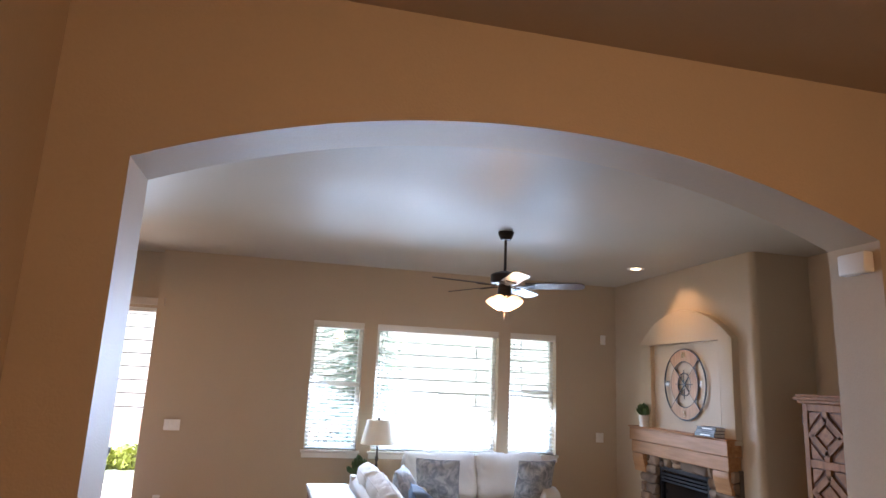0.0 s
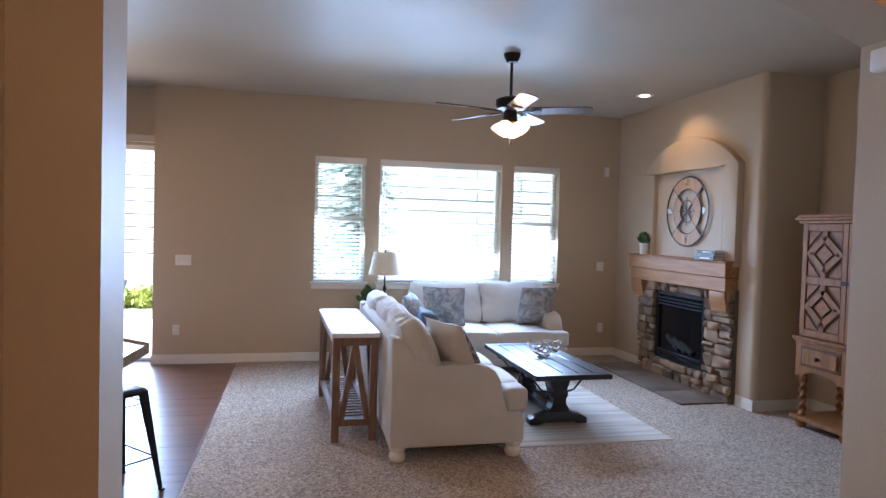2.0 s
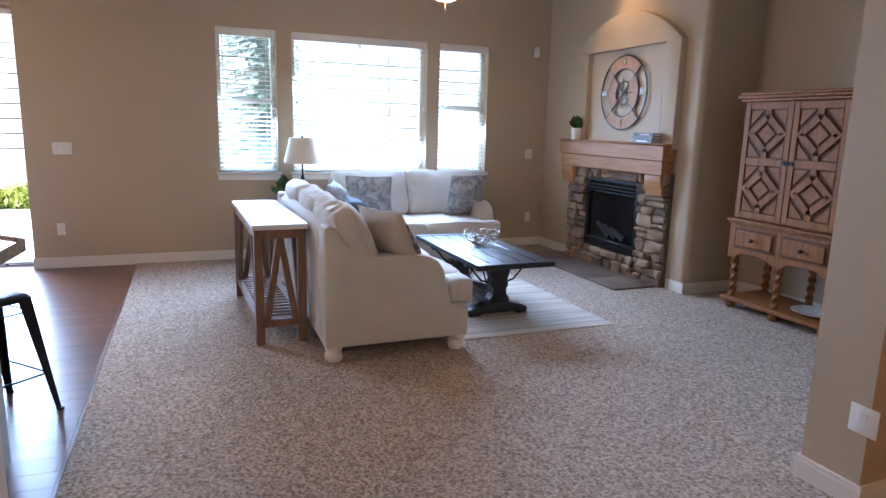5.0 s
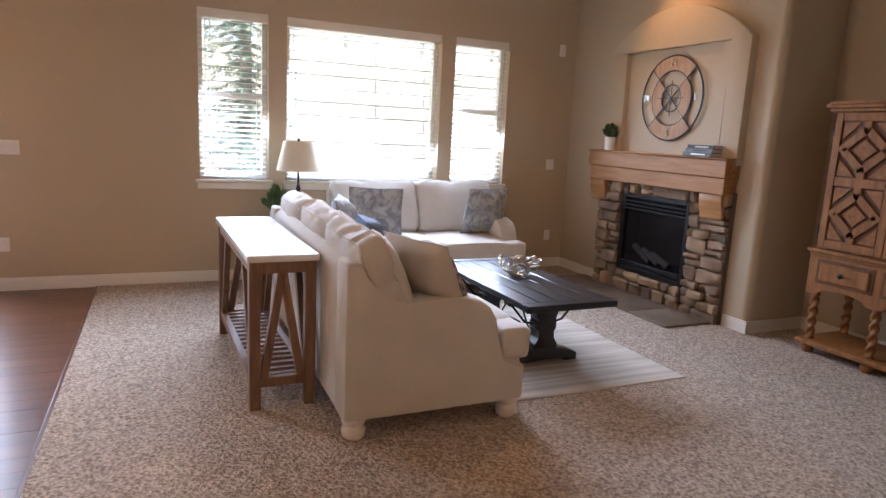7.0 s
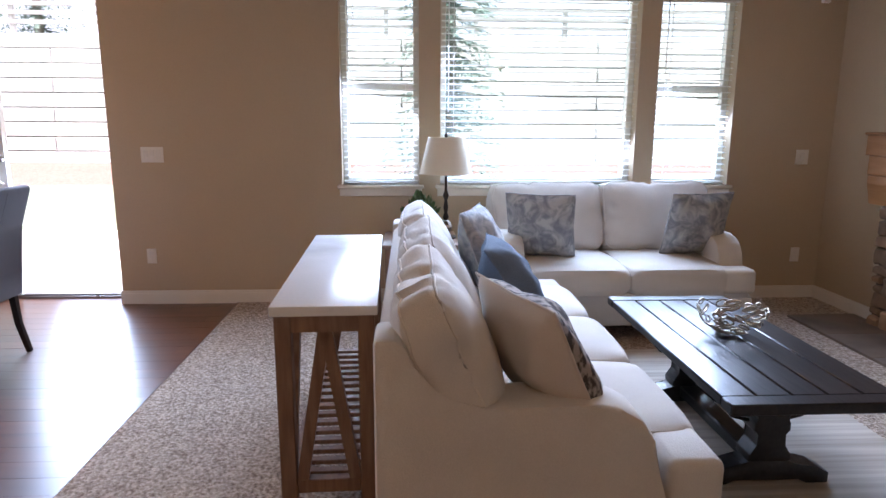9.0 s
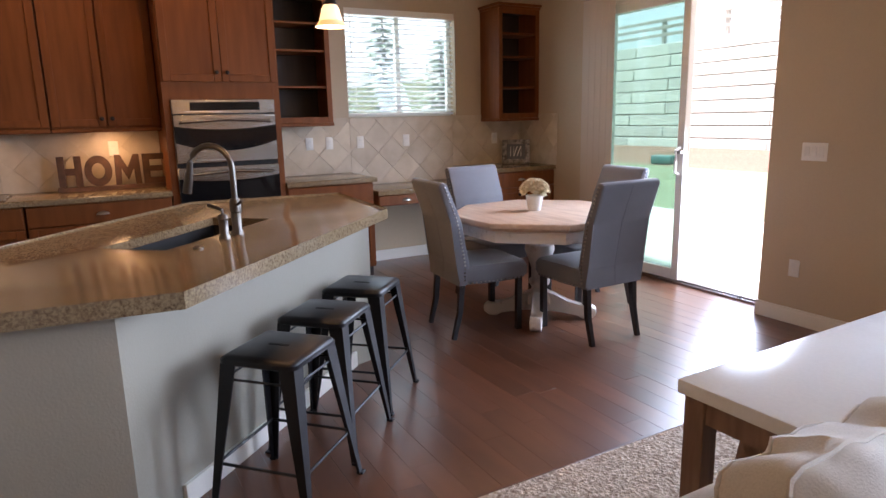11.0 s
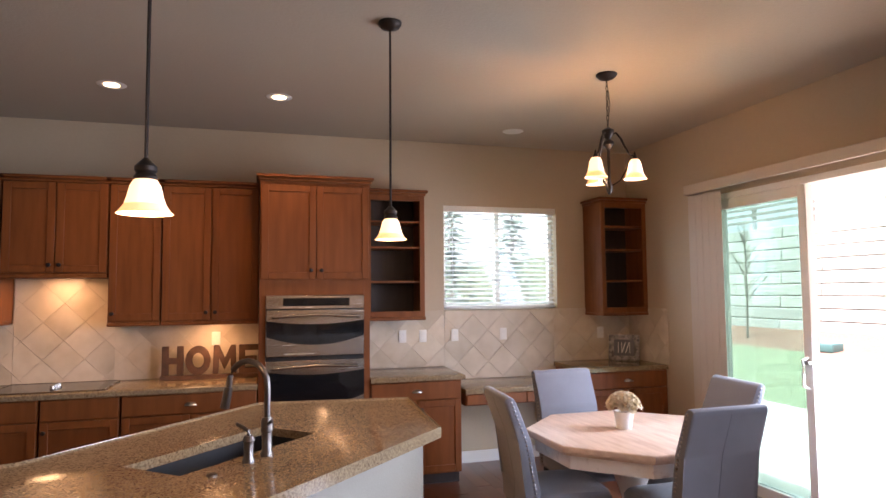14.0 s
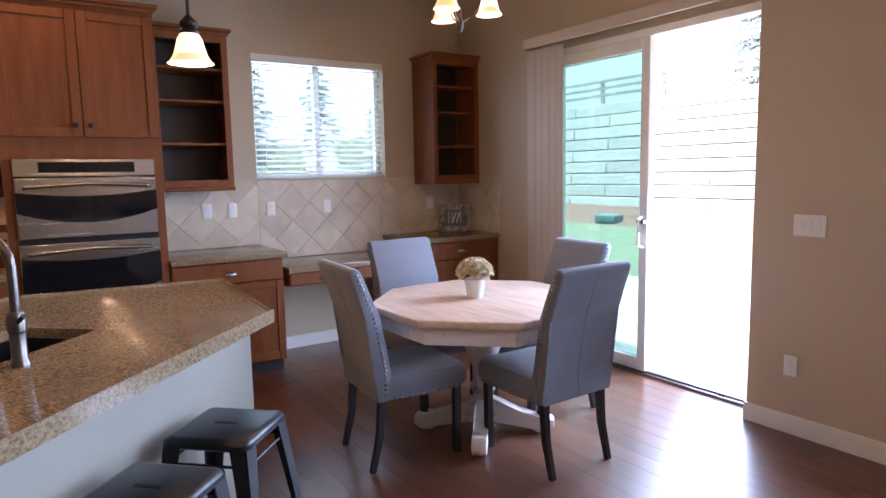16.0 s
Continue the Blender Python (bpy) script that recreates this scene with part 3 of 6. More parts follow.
skirting("baseboard_north", [(-1.04, NY - 0.016, FX, NY)])
skirting("baseboard_chimney", [(FX - 0.016, 7.23, FX, NY - 0.016), (FX - 0.016, CB - 0.016, FX, 5.55), (FX - 0.012, CB - 0.016, RX, CB)])
skirting("baseboard_recess", [(RX - 0.016, 2.7, RX, CB - 0.016)])
skirting("baseboard_arch", [(AR - 0.016, AY0 - 0.016, AR, AY1 + 0.016), (AR, AY1, RX - 0.016, AY1 + 0.016), (AR, AY0 - 0.016, 3.38, AY0), (AL, AY0, AL + 0.016, AY1)])
skirting("baseboard_kitchen", [(KX, 6.08, KX + 0.016, 7.25), (SD0 - 0.9, NOOK - 0.016, SD0 - 0.06, NOOK)])


def sash_window(name, x0, x1, rail, label):
    w = thing(name, (0, 0, 0), label, "window")
    tagged(w, kind="structure")
    y = NY + 0.11
    f = 0.045
    part("window_frame", boxes((x0, y, Z0, x0 + f, y + 0.07, Z1), (x1 - f, y, Z0, x1, y + 0.07, Z1), (x0 + f, y, Z0, x1 - f, y + 0.07, Z0 + f), (x0 + f, y, Z1 - f, x1 - f, y + 0.07, Z1), bevel=0.004), M_FRAME, w)
    if rail:
        part("meeting_rail", B(x0 + f, y + 0.01, 1.64, x1 - f, y + 0.06, 1.69, 0.004), M_FRAME, w)
        panes = ((Z0 + f, 1.64), (1.69, Z1 - f))
    else:
        panes = ((Z0 + f, Z1 - f),)
    for a, b in panes:
        p = part("pane", B(x0 + f, y + 0.03, a, x1 - f, y + 0.036, b), M_GLASS, w)
        p.visible_shadow = False
    part("window_sill", boxes((x0 - 0.035, NY - 0.035, Z0 - 0.028, x1 + 0.035, NY + 0.1, Z0), bevel=0.006), M_TRIM, w)
    part("apron", B(x0 - 0.02, NY - 0.016, Z0 - 0.085, x1 + 0.02, NY + 0.001, Z0 - 0.028, 0.004), M_TRIM, w)
    return w


def blind(label, x0, x1, z0, z1, m, tilt, pitch=0.046, width=0.05, valance=0.075):
    """A horizontal blind: its slats run along x, it hangs from z1 to z0."""
    b = thing("window_blind", m, label, "blind", "horizontal window blinds")
    part("valance", B(x0 - 0.012, -0.032, z1 - valance, x1 + 0.012, 0.03, z1 + 0.02, 0.005, 2), M_TRIM, b)
    slat = bmesh.new()
    n = 4
    c, s = math.cos(radians(tilt)), math.sin(radians(tilt))
    for k in range(2):
        for i in range(n + 1):
            u = (i / n - 0.5) * width
            bow = 0.003 * (1 - (2 * i / n - 1) ** 2) + k * 0.0025
            for x in (x0, x1):
                slat.verts.new((x, u * c - bow * s, u * s + bow * c))
    slat.verts.ensure_lookup_table()
    for k in range(2):
        for i in range(n):
            a = k * 2 * (n + 1) + 2 * i
            slat.faces.new([slat.verts[j] for j in (a, a + 1, a + 3, a + 2)])
    me = finish(slat, "slat", M_BLIND)
    z = z1 - valance - 0.02
    while z > z0 + 0.05:
        o = new("slat", me)
        o.parent, o.location = b, (0, 0.012, z)
        z -= pitch
    part("bottom_rail", B(x0, -0.012, z0 + 0.006, x1, 0.036, z0 + 0.026, 0.004), M_BLIND, b)
    for x in (x0 + 0.09, x1 - 0.09):
        part("ladder_cord", boxes((x - 0.002, -0.016, z0 + 0.02, x + 0.002, -0.013, z1 - valance)), M_BLIND, b)
    part("tilt_wand", tube([(x0 + 0.05, -0.03, z1 - valance), (x0 + 0.05, -0.035, z0 + 0.55)], 0.004, 6), M_BLIND, b)
    return b


for i, (a, b) in enumerate(WIN):
    sash_window(f"window_{i + 1}", a, b, i != 1, "white vinyl window with a painted sill" if i == 1 else "narrow white vinyl single-hung window")
    blind("white slatted blind lowered with open slats over a " + ("wide picture window" if i == 1 else "narrow side window"), a + 0.012, b - 0.012, Z0 + 0.004, Z1, pose(0, NY + 0.05, 0), 2 if i == 1 else 8)

# kitchen window
kw = tagged(thing("window_4", (0, 0, 0), "white vinyl sliding kitchen window", "window"), kind="structure")
y0, y1, z0, z1 = KW
xw = KX - 0.1
part("window_frame", boxes((xw - 0.05, y0, z0, xw, y0 + 0.045, z1), (xw - 0.05, y1 - 0.045, z0, xw, y1, z1), (xw - 0.05, y0, z0, xw, y1, z0 + 0.045), (xw - 0.05, y0, z1 - 0.045, xw, y1, z1), (xw - 0.052, 6.66, z0, xw + 0.002, 6.71, z1), bevel=0.004), M_FRAME, kw)
for a, b in ((y0 + 0.045, 6.66), (6.71, y1 - 0.045)):
    part("pane", B(xw - 0.03, a, z0 + 0.045, xw - 0.024, b, z1 - 0.045), M_GLASS, kw).visible_shadow = False
blind("white slatted blind lowered over the kitchen window", -0.585, 0.585, 0.01, 1.03, pose(KX - 0.045, (y0 + y1) / 2, z0, 0, 0, 90), 18)

# sliding patio door
sd = tagged(thing("door_1", (0, 0, 0), "white framed sliding glass patio door standing half open", "patio door"), kind="structure")
DY = NOOK - 0.03
part("door_frame", boxes((SD0, DY, 0.0, SD0 + 0.05, DY + 0.11, SDT), (SD1 - 0.035, DY, 0.0, SD1, DY + 0.11, SDT), (SD0 + 0.05, DY, SDT - 0.05, SD1 - 0.035, DY + 0.11, SDT), bevel=0.004), M_FRAME, sd)
part("track", boxes((SD0 + 0.05, DY, 0.0, SD1 - 0.035, DY + 0.11, 0.018), (SD0 + 0.05, DY + 0.03, 0.018, SD1 - 0.035, DY + 0.036, 0.03)), M_NICKEL, sd)
for name, xa, xb, ya in (("sliding_panel", SD0 + 0.06, -1.90, DY + 0.01), ("fixed_panel", SD0 + 0.05, -1.92, DY + 0.062)):
    pn = part(name, boxes((xa, ya, 0.03, xa + 0.07, ya + 0.04, SDT - 0.05), (xb - 0.07, ya, 0.03, xb, ya + 0.04, SDT - 0.05), (xa + 0.07, ya, 0.03, xb - 0.07, ya + 0.04, 0.12), (xa + 0.07, ya, SDT - 0.13, xb - 0.07, ya + 0.04, SDT - 0.05), bevel=0.004), M_FRAME, sd)
    part("pane", B(xa + 0.07, ya + 0.016, 0.12, xb - 0.07, ya + 0.022, SDT - 0.13), M_SCREENGLASS if name == "sliding_panel" else M_GLASS, pn).visible_shadow = False
    if name == "sliding_panel":
        part("handle", tube([(xb - 0.035, ya, 0.92), (xb - 0.035, ya - 0.05, 0.94), (xb - 0.03, ya - 0.055, 1.03), (xb - 0.035, ya - 0.05, 1.12), (xb - 0.035, ya, 1.14)], 0.011), M_PLASTIC, pn)
        part("latch", B(xb - 0.075, ya - 0.03, 1.09, xb - 0.005, ya, 1.115, 0.004), M_NICKEL, pn)
part("valance", boxes((-3.0, NOOK - 0.19, 2.43, -0.945, NOOK - 0.165, 2.51), (-3.0, NOOK - 0.165, 2.43, -2.985, NOOK, 2.51), (-3.0, NOOK - 0.165, 2.495, -0.945, NOOK - 0.0, 2.51), (-0.96, NOOK - 0.165, 2.43, -0.945, NY, 2.51), bevel=0.003), M_VANE, sd, "beige blind valance over the door")
vane = B(-0.001, -0.045, 0.06, 0.001, 0.045, 2.42)
vm_ = finish(vane, "vane", M_VANE)
for i in range(5):
    v = new("vane", vm_)
    v.parent, v.matrix_basis = sd, pose(-2.95 + i * 0.076, NOOK - 0.15 + i * 0.0026, 0, 0, 0, 90)

# ---- outside ----
gb = bmesh.new()
bmesh.ops.create_grid(gb, x_segments=60, y_segments=60, size=150)
for v in gb.verts:
    v.co.z = -0.12
struct("ground", gb, M_GRASS, "pale green lawn behind the house", "lawn")
struct("patio", B(-6.5, 8.17, -0.16, 3.2, 11.6, -0.03, 0.01), M_CONCRETE, "pale concrete patio slab", "patio")
gb = bmesh.new()
bmesh.ops.create_grid(gb, x_segments=40, y_segments=8, size=1)
for v in gb.verts:
    u = (v.co.y + 1) / 2
    v.co = (v.co.x * 32, 18.7 + u * 2.45, -0.13 + 0.45 * u ** 1.2 + 0.05 * noise.noise(Vector((v.co.x * 20, u * 6, 0))))
struct("mulch_bed", gb, M_MULCH, "sloping bed of reddish bark mulch", "flower bed")
rw = thing("retaining_wall", (0, 21.0, 0.22), "tall retaining wall of stacked pale sleepers", "retaining wall")
for r in range(9):
    for k in range(10):
        x = -32 + k * 5.5 + (r % 2) * 1.6
        part("sleeper", B(x, r * 0.035, r * 0.39, x + 5.46, r * 0.035 + 0.3, r * 0.39 + 0.352, 0.018), M_TIMBER, rw)
fence = thing("rail_fence", (0, 21.42, 3.69), "wooden rail fence above the retaining wall", "fence")
for k in range(22):
    part("post", B(-32 + k * 2.5, 0, 0, -31.87 + k * 2.5, 0.12, 0.85, 0.01), M_FENCE, fence)
for z in (0.26, 0.50, 0.73):
    part("rail", B(-32, -0.03, z, 22, 0.0, z + 0.11, 0.006), M_FENCE, fence)


def spruce(x, y, z, h, r, seed, label):
    t = thing("spruce_tree", (x, y, z), label, "tree", "spruce trees behind the house")
    rnd = random.Random(seed)
    part("trunk", tube([(0, 0, 0), (0.05, 0, h * 0.5), (0, 0, h * 0.98)], 0.16, 8, r_end=0.02), M_BARK, t)
    verts, faces = [], []
    tiers = int(h * 5)
    for k in range(tiers):
        f = k / tiers
        zz = h * (0.06 + 0.93 * f)
        reach = r * (1 - f) ** 0.85 * (0.8 + 0.4 * rnd.random()) + 0.08
        for j in range(15):
            a = rnd.random() * 6.283
            ln = reach * (0.7 + 0.45 * rnd.random())
            d = Vector((math.cos(a), math.sin(a), -0.18 - 0.2 * rnd.random()))
            side = Vector((-d.y, d.x, 0)).normalized()
            for s in range(10):
                p = Vector((0, 0, zz)) + d * ln * (s + 0.6) / 10
                for sgn in (-1, 1):
                    w = side * sgn * (0.06 + 0.10 * (1 - s / 10)) * (0.5 + ln * 0.5) + d * 0.12
                    i0 = len(verts)
                    q = p + w + Vector((0, 0, rnd.uniform(-0.08, 0.04)))
                    verts += [p + d * -0.035, p + d * 0.045, q]
                    faces.append((i0, i0 + 1, i0 + 2))
    me = bpy.data.meshes.new("crown")
    me.from_pydata([tuple(v) for v in verts], [], faces)
    me.materials.append(M_NEEDLE)
    c = new("crown", me)
    c.parent = t
    return t


spruce(1.95, 15.6, -0.12, 8.9, 1.35, 3, "tall blue spruce tree beyond the lawn")
spruce(-15.5, 11.5, -0.1, 4.6, 1.5, 5, "blue spruce tree beside the house")
spruce(-16.2, 9.9, -0.1, 4.6, 1.4, 6, "blue spruce tree beside the house")
spruce(-17.0, 14.2, -0.1, 4.2, 1.4, 7, "blue spruce tree beside the house")


struct("upper_bank", B(-60, 21.62, -0.1, 60, 90, 3.69), M_GRASS, "raised grassy bank behind the retaining wall", "bank")
spruce(-10.95, 25.5, 3.69, 6.5, 1.8, 9, "spruce tree on the bank above the wall")


def shrub(x, y, z, r, seed):
    rnd = random.Random(seed)
    verts, faces = [], []
    for k in range(900):
        d = Vector((rnd.gauss(0, 1), rnd.gauss(0, 1), abs(rnd.gauss(0, 1)))).normalized() * r * (0.55 + 0.5 * rnd.random())
        d.z *= 0.8
        u = Vector((rnd.gauss(0, 1), rnd.gauss(0, 1), rnd.gauss(0, 1))).normalized() * 0.07
        w = u.cross(Vector((rnd.random(), rnd.random(), 1))).normalized() * 0.035
        i0 = len(verts)
        verts += [tuple(d - u), tuple(d + w), tuple(d + u), tuple(d - w)]
        faces.append((i0, i0 + 1, i0 + 2, i0 + 3))
    me = bpy.data.meshes.new("foliage")
    me.from_pydata(verts, [], faces)
    me.materials.append(M_LEAF2)
    t = thing("shrub", (x, y, z), "low yellow-green garden shrub", "shrub", "garden shrubs")
    f = new("foliage", me)
    f.parent = t
    part("stem", tube([(0, 0, -0.05), (0.02, 0, r * 0.6)], 0.03, 6), M_BARK, t)


M_LEAF2 = two_tone("yellow_green_leaf", (0.24, 0.28, 0.05), (0.46, 0.50, 0.12), 0.6, 20.0, lo=0.3, hi=0.7, bump=0)
for k, (x, y) in enumerate(((-3.0, 13.9), (-2.3, 14.1), (-1.6, 13.8), (-0.9, 14.1))):
    shrub(x, y, -0.12, 0.5, k)


def bare_tree(x, y, z):
    t = thing("young_tree", (x, y, z), "young bare tree with thin pale branches", "tree")
    t.scale = (1.3, 1.3, 1.3)
    rnd = random.Random(4)
    part("trunk", tube([(0, 0, 0), (0.03, 0, 1.2), (0, 0.02, 2.9)], 0.035, 6, r_end=0.01), M_BARK, t)
    for k in range(22):
        a, h = rnd.random() * 6.283, 0.9 + k * 0.09
        d = Vector((math.cos(a), math.sin(a), 1.1)) * (0.75 - 0.025 * k)
        p = Vector((0, 0, h))
        part("branch", tube([p, p + d * 0.5 + Vector((0, 0, 0.02)), p + d], 0.014, 5, r_end=0.004), M_BARK, t)


bare_tree(-15.5, 19.7, -0.02)
ub = solid("utility_box", B(-0.35, -0.25, 0, 0.35, 0.25, 0.26, 0.05, 3), M_GREENBOX, (-12.0, 19.1, -0.1, 0, 0, 10), "low green utility box on the mulch", "utility box")

# ---- living room ----


def sofa(m, length, seats, label, lean):
    """A sofa along x with its back at y = 0 and its seat towards -y."""
    s = thing("sofa", m, label, "sofa", "cream sofas")
    D, L = 0.96, length
    part("base", slab(0.02, -0.93, 0.10, L - 0.02, -0.02, 0.32, 0.02, 2), M_FABRIC, s)
    part("back_frame", extrude_x([(0.0, 0.10), (0.0, 0.80), (-0.05, 0.845), (-0.08, 0.82), (-0.24, 0.45), (-0.24, 0.10)], 0.0, L, 0.012), M_FABRIC, s)
    prof = [(0.004, 0.097), (0.004, 0.843), (-0.055, 0.842), (-0.10, 0.77), (-0.145, 0.69), (-0.19, 0.658), (-0.30, 0.646), (-0.58, 0.652), (-0.665, 0.64), (-0.725, 0.605), (-0.765, 0.54), (-0.785, 0.42), (-0.80, 0.30), (-0.94, 0.29), (-0.94, 0.10)]
    for x in (0.0, L - 0.17):
        part("arm", extrude_x([(y, z) for y, z in prof], x - 0.002, x + 0.172, 0.018), M_FABRIC, s)
    w = (L - 0.34) / seats
    for k in range(seats):
        x = 0.17 + k * w
        bm = slab(x + 0.004, -0.97, 0.315, x + w - 0.004, -0.22, 0.485, 0.045, 4, 0.018, k)
        if k == 0:
            B(0.0, -0.97, 0.315, x + 0.06, -0.805, 0.478, 0.03, 3, bm)
        if k == seats - 1:
            B(x + w - 0.06, -0.97, 0.315, L, -0.805, 0.478, 0.03, 3, bm)
        part("seat_cushion", bm, M_FABRIC, s)
    nb = seats
    w = (L - 0.02) / nb
    for k in range(nb):
        sd = k + 3 + seats
        q = part("back_cushion", cushion(w * 1.03, 0.53, 0.235, sd), M_FABRIC, s, "", pose(0.01 + w * (k + 0.5), -0.30, 0.465, -lean + 2 * (k % 2), 0, 0))
        for side in (-1, 1):
            part("piping", piping(w * 1.03, 0.53, 0.235, sd, side), M_FABRIC, q)
    foot = finish(lathe([(0.042, 0), (0.054, 0.012), (0.058, 0.04), (0.050, 0.062), (0.044, 0.07), (0.056, 0.08), (0.056, 0.105)], 20), "foot", M_WHITEWASH)
    for x, y in ((0.055, -0.06), (L - 0.055, -0.06), (0.055, -0.88), (L - 0.055, -0.88)):
        f = new("foot", foot)
        f.parent, f.location = s, (x, y, 0)
    return s


# long sofa with its back to the dining side, loveseat under the windows
sofa(pose(1.115, 4.565, 0.008, 0, 0, 90), 2.12, 3, "cream linen three-seat sofa with loose back cushions", 22)
sofa(pose(1.79, 7.82, 0.008), 1.64, 2, "cream linen loveseat below the windows", 18)


def throw_pillow(m, size, material, label, back=None):
    """A stuffed square pillow, its front towards +y and its back towards -y."""
    t = thing("throw_pillow", m, label, "pillow", "throw pillows")
    seed = int(m[0][3] * 100) % 97
    for name, sgn, mt in (("front_cover", 1, material), ("back_cover", -1, back or material)):
        bm = pillow(size, size, 0.21, 18, 2.2, seed, 0.012)
        bmesh.ops.delete(bm, geom=[f for f in bm.faces if f.calc_center_median().y * sgn < 0], context="FACES")
        part(name, bm, mt, t)
    rim = []
    for i in range(65):
        u = 8 * i / 64
        k, f = int(u) % 8 // 2, (u % 2) - 1
        x, z = ((f, -1), (1, f), (-f, 1), (-1, -f))[k]
        pinch = 1 - 0.05 * (1 - abs(x)) * abs(z) - 0.05 * (1 - abs(z)) * abs(x)
        rim.append((x * size / 2 * pinch, 0, size / 2 + z * size / 2 * pinch))
    part("piping", tube(rim, 0.0045, 6), back or material, t)
    return t


throw_pillow(pose(1.70, 4.85, 0.49, 26, 0, -71), 0.48, M_DARKFAB, "oatmeal linen throw pillow with dark embroidered front", M_OATMEAL)
throw_pillow(pose(1.70, 6.38, 0.475, 20, 0, -108), 0.50, M_PATTERN, "blue-grey damask throw pillow on the long sofa")
throw_pillow(pose(1.80, 5.80, 0.50, 34, 0, -98), 0.45, M_BLUE, "slate blue knitted throw pillow on the long sofa")
throw_pillow(pose(2.11, 7.27, 0.50, -16, 0, 160), 0.46, M_PATTERN, "blue-grey damask throw pillow on the loveseat")
throw_pillow(pose(3.18, 7.33, 0.50, -16, 0, 190), 0.46, M_PATTERN, "blue-grey damask throw pillow leaning on the loveseat arm")

# console table behind the sofa
con = thing("console_table", pose(0.745, 5.02, 0.008, 0, 0, 1.7), "brown wooden console table with white top and slatted shelf", "console table")
CL, CW, CH = 1.36, 0.355, 0.80
part("tabletop", B(0, 0, CH - 0.035, CW, CL, CH, 0.004, 2), M_WHITETOP, con, "smooth white stone top")
part("apron", boxes((0.02, 0.02, CH - 0.095, CW - 0.02, 0.045, CH - 0.035), (0.02, CL - 0.045, CH - 0.095, CW - 0.02, CL - 0.02, CH - 0.035), (0.02, 0.02, CH - 0.095, 0.045, CL - 0.02, CH - 0.035), (CW - 0.045, 0.02, CH - 0.095, CW - 0.02, CL - 0.02, CH - 0.035)), M_CONSOLE, con)
for x in (0.012, CW - 0.067):
    for y in (0.012, CL - 0.067):
        part("leg", B(x, y, 0, x + 0.055, y + 0.055, CH - 0.036, 0.003), M_CONSOLE, con)
for y in (0.04, CL - 0.04):
    part("end_rail", B(0.067, y - 0.02, 0.115, CW - 0.067, y + 0.02, 0.165, 0.003), M_CONSOLE, con)
    for x0, x1 in ((0.085, 0.175), (CW - 0.085, CW - 0.175)):
        part("brace", beam((x0, y, 0.16), (x1, y, CH - 0.09), 0.035, 0.04), M_CONSOLE, con)
for x in (0.04, CW - 0.04):
    part("side_rail", B(x - 0.02, 0.067, 0.12, x + 0.02, CL - 0.067, 0.16, 0.003), M_CONSOLE, con)
    for y0, y1 in ((0.09, 0.33), (CL - 0.09, CL - 0.33)):
        part("brace", beam((x, y0, 0.16), (x, y1, CH - 0.09), 0.035, 0.04), M_CONSOLE, con)
sl = finish(B(-CW / 2 + 0.06, -0.017, 0, CW / 2 - 0.06, 0.017, 0.018, 0.002), "slat", M_CONSOLE)
for k in range(16):
    o = new("slat", sl)
    o.parent, o.location = con, (CW / 2, 0.1 + k * (CL - 0.2) / 15, 0.142)

# coffee table
ct = thing("coffee_table", (2.595, 5.60, 0.018), "distressed black trestle coffee table with plank top", "coffee table")
for k in range(5):
    part("plank", B(-0.32 + k * 0.128 + 0.002, -0.60, 0.425, -0.32 + (k + 1) * 0.128 - 0.002, 0.60, 0.462, 0.005), M_BLACKWOOD, ct)
for y in (-0.64, 0.64):
    part("breadboard_end", B(-0.32, y - 0.038, 0.423, 0.32, y + 0.038, 0.464, 0.005), M_BLACKWOOD, ct)
for y in (-0.36, 0.36):
    half_post = [(0.085, 0.10), (0.085, 0.13), (0.052, 0.165), (0.05, 0.215), (0.072, 0.225), (0.072, 0.262), (0.055, 0.275), (0.07, 0.30), (0.085, 0.35), (0.085, 0.39)]
    part("pedestal", extrude_y(half_post + [(-x, z) for x, z in reversed(half_post)], y - 0.05, y + 0.05, 0.005), M_BLACKWOOD, ct)
    part("foot_beam", extrude_y([(-0.25, 0.0), (-0.16, 0.0), (-0.13, 0.025), (0.13, 0.025), (0.16, 0.0), (0.25, 0.0), (0.25, 0.045), (0.2, 0.07), (0.1, 0.085), (0.07, 0.105), (-0.07, 0.105), (-0.1, 0.085), (-0.2, 0.07), (-0.25, 0.045)], y - 0.045, y + 0.045, 0.006), M_BLACKWOOD, ct)
    part("top_beam", B(-0.28, y - 0.04, 0.385, 0.28, y + 0.04, 0.425, 0.008), M_BLACKWOOD, ct)
    for s in (-1, 1):
        part("iron_brace", tube([(s * 0.06, y, 0.25), (s * 0.14, y, 0.27), (s * 0.24, y, 0.385)], 0.008, 6), M_BLACKMETAL, ct)
    part("tie_rod", tube([(0, y, 0.14), (0, y * 0.5, 0.18), (0, 0, 0.40)], 0.007, 6), M_BLACKMETAL, ct)
part("stretcher", B(-0.045, -0.33, 0.045, 0.045, 0.33, 0.10, 0.006), M_BLACKWOOD, ct)

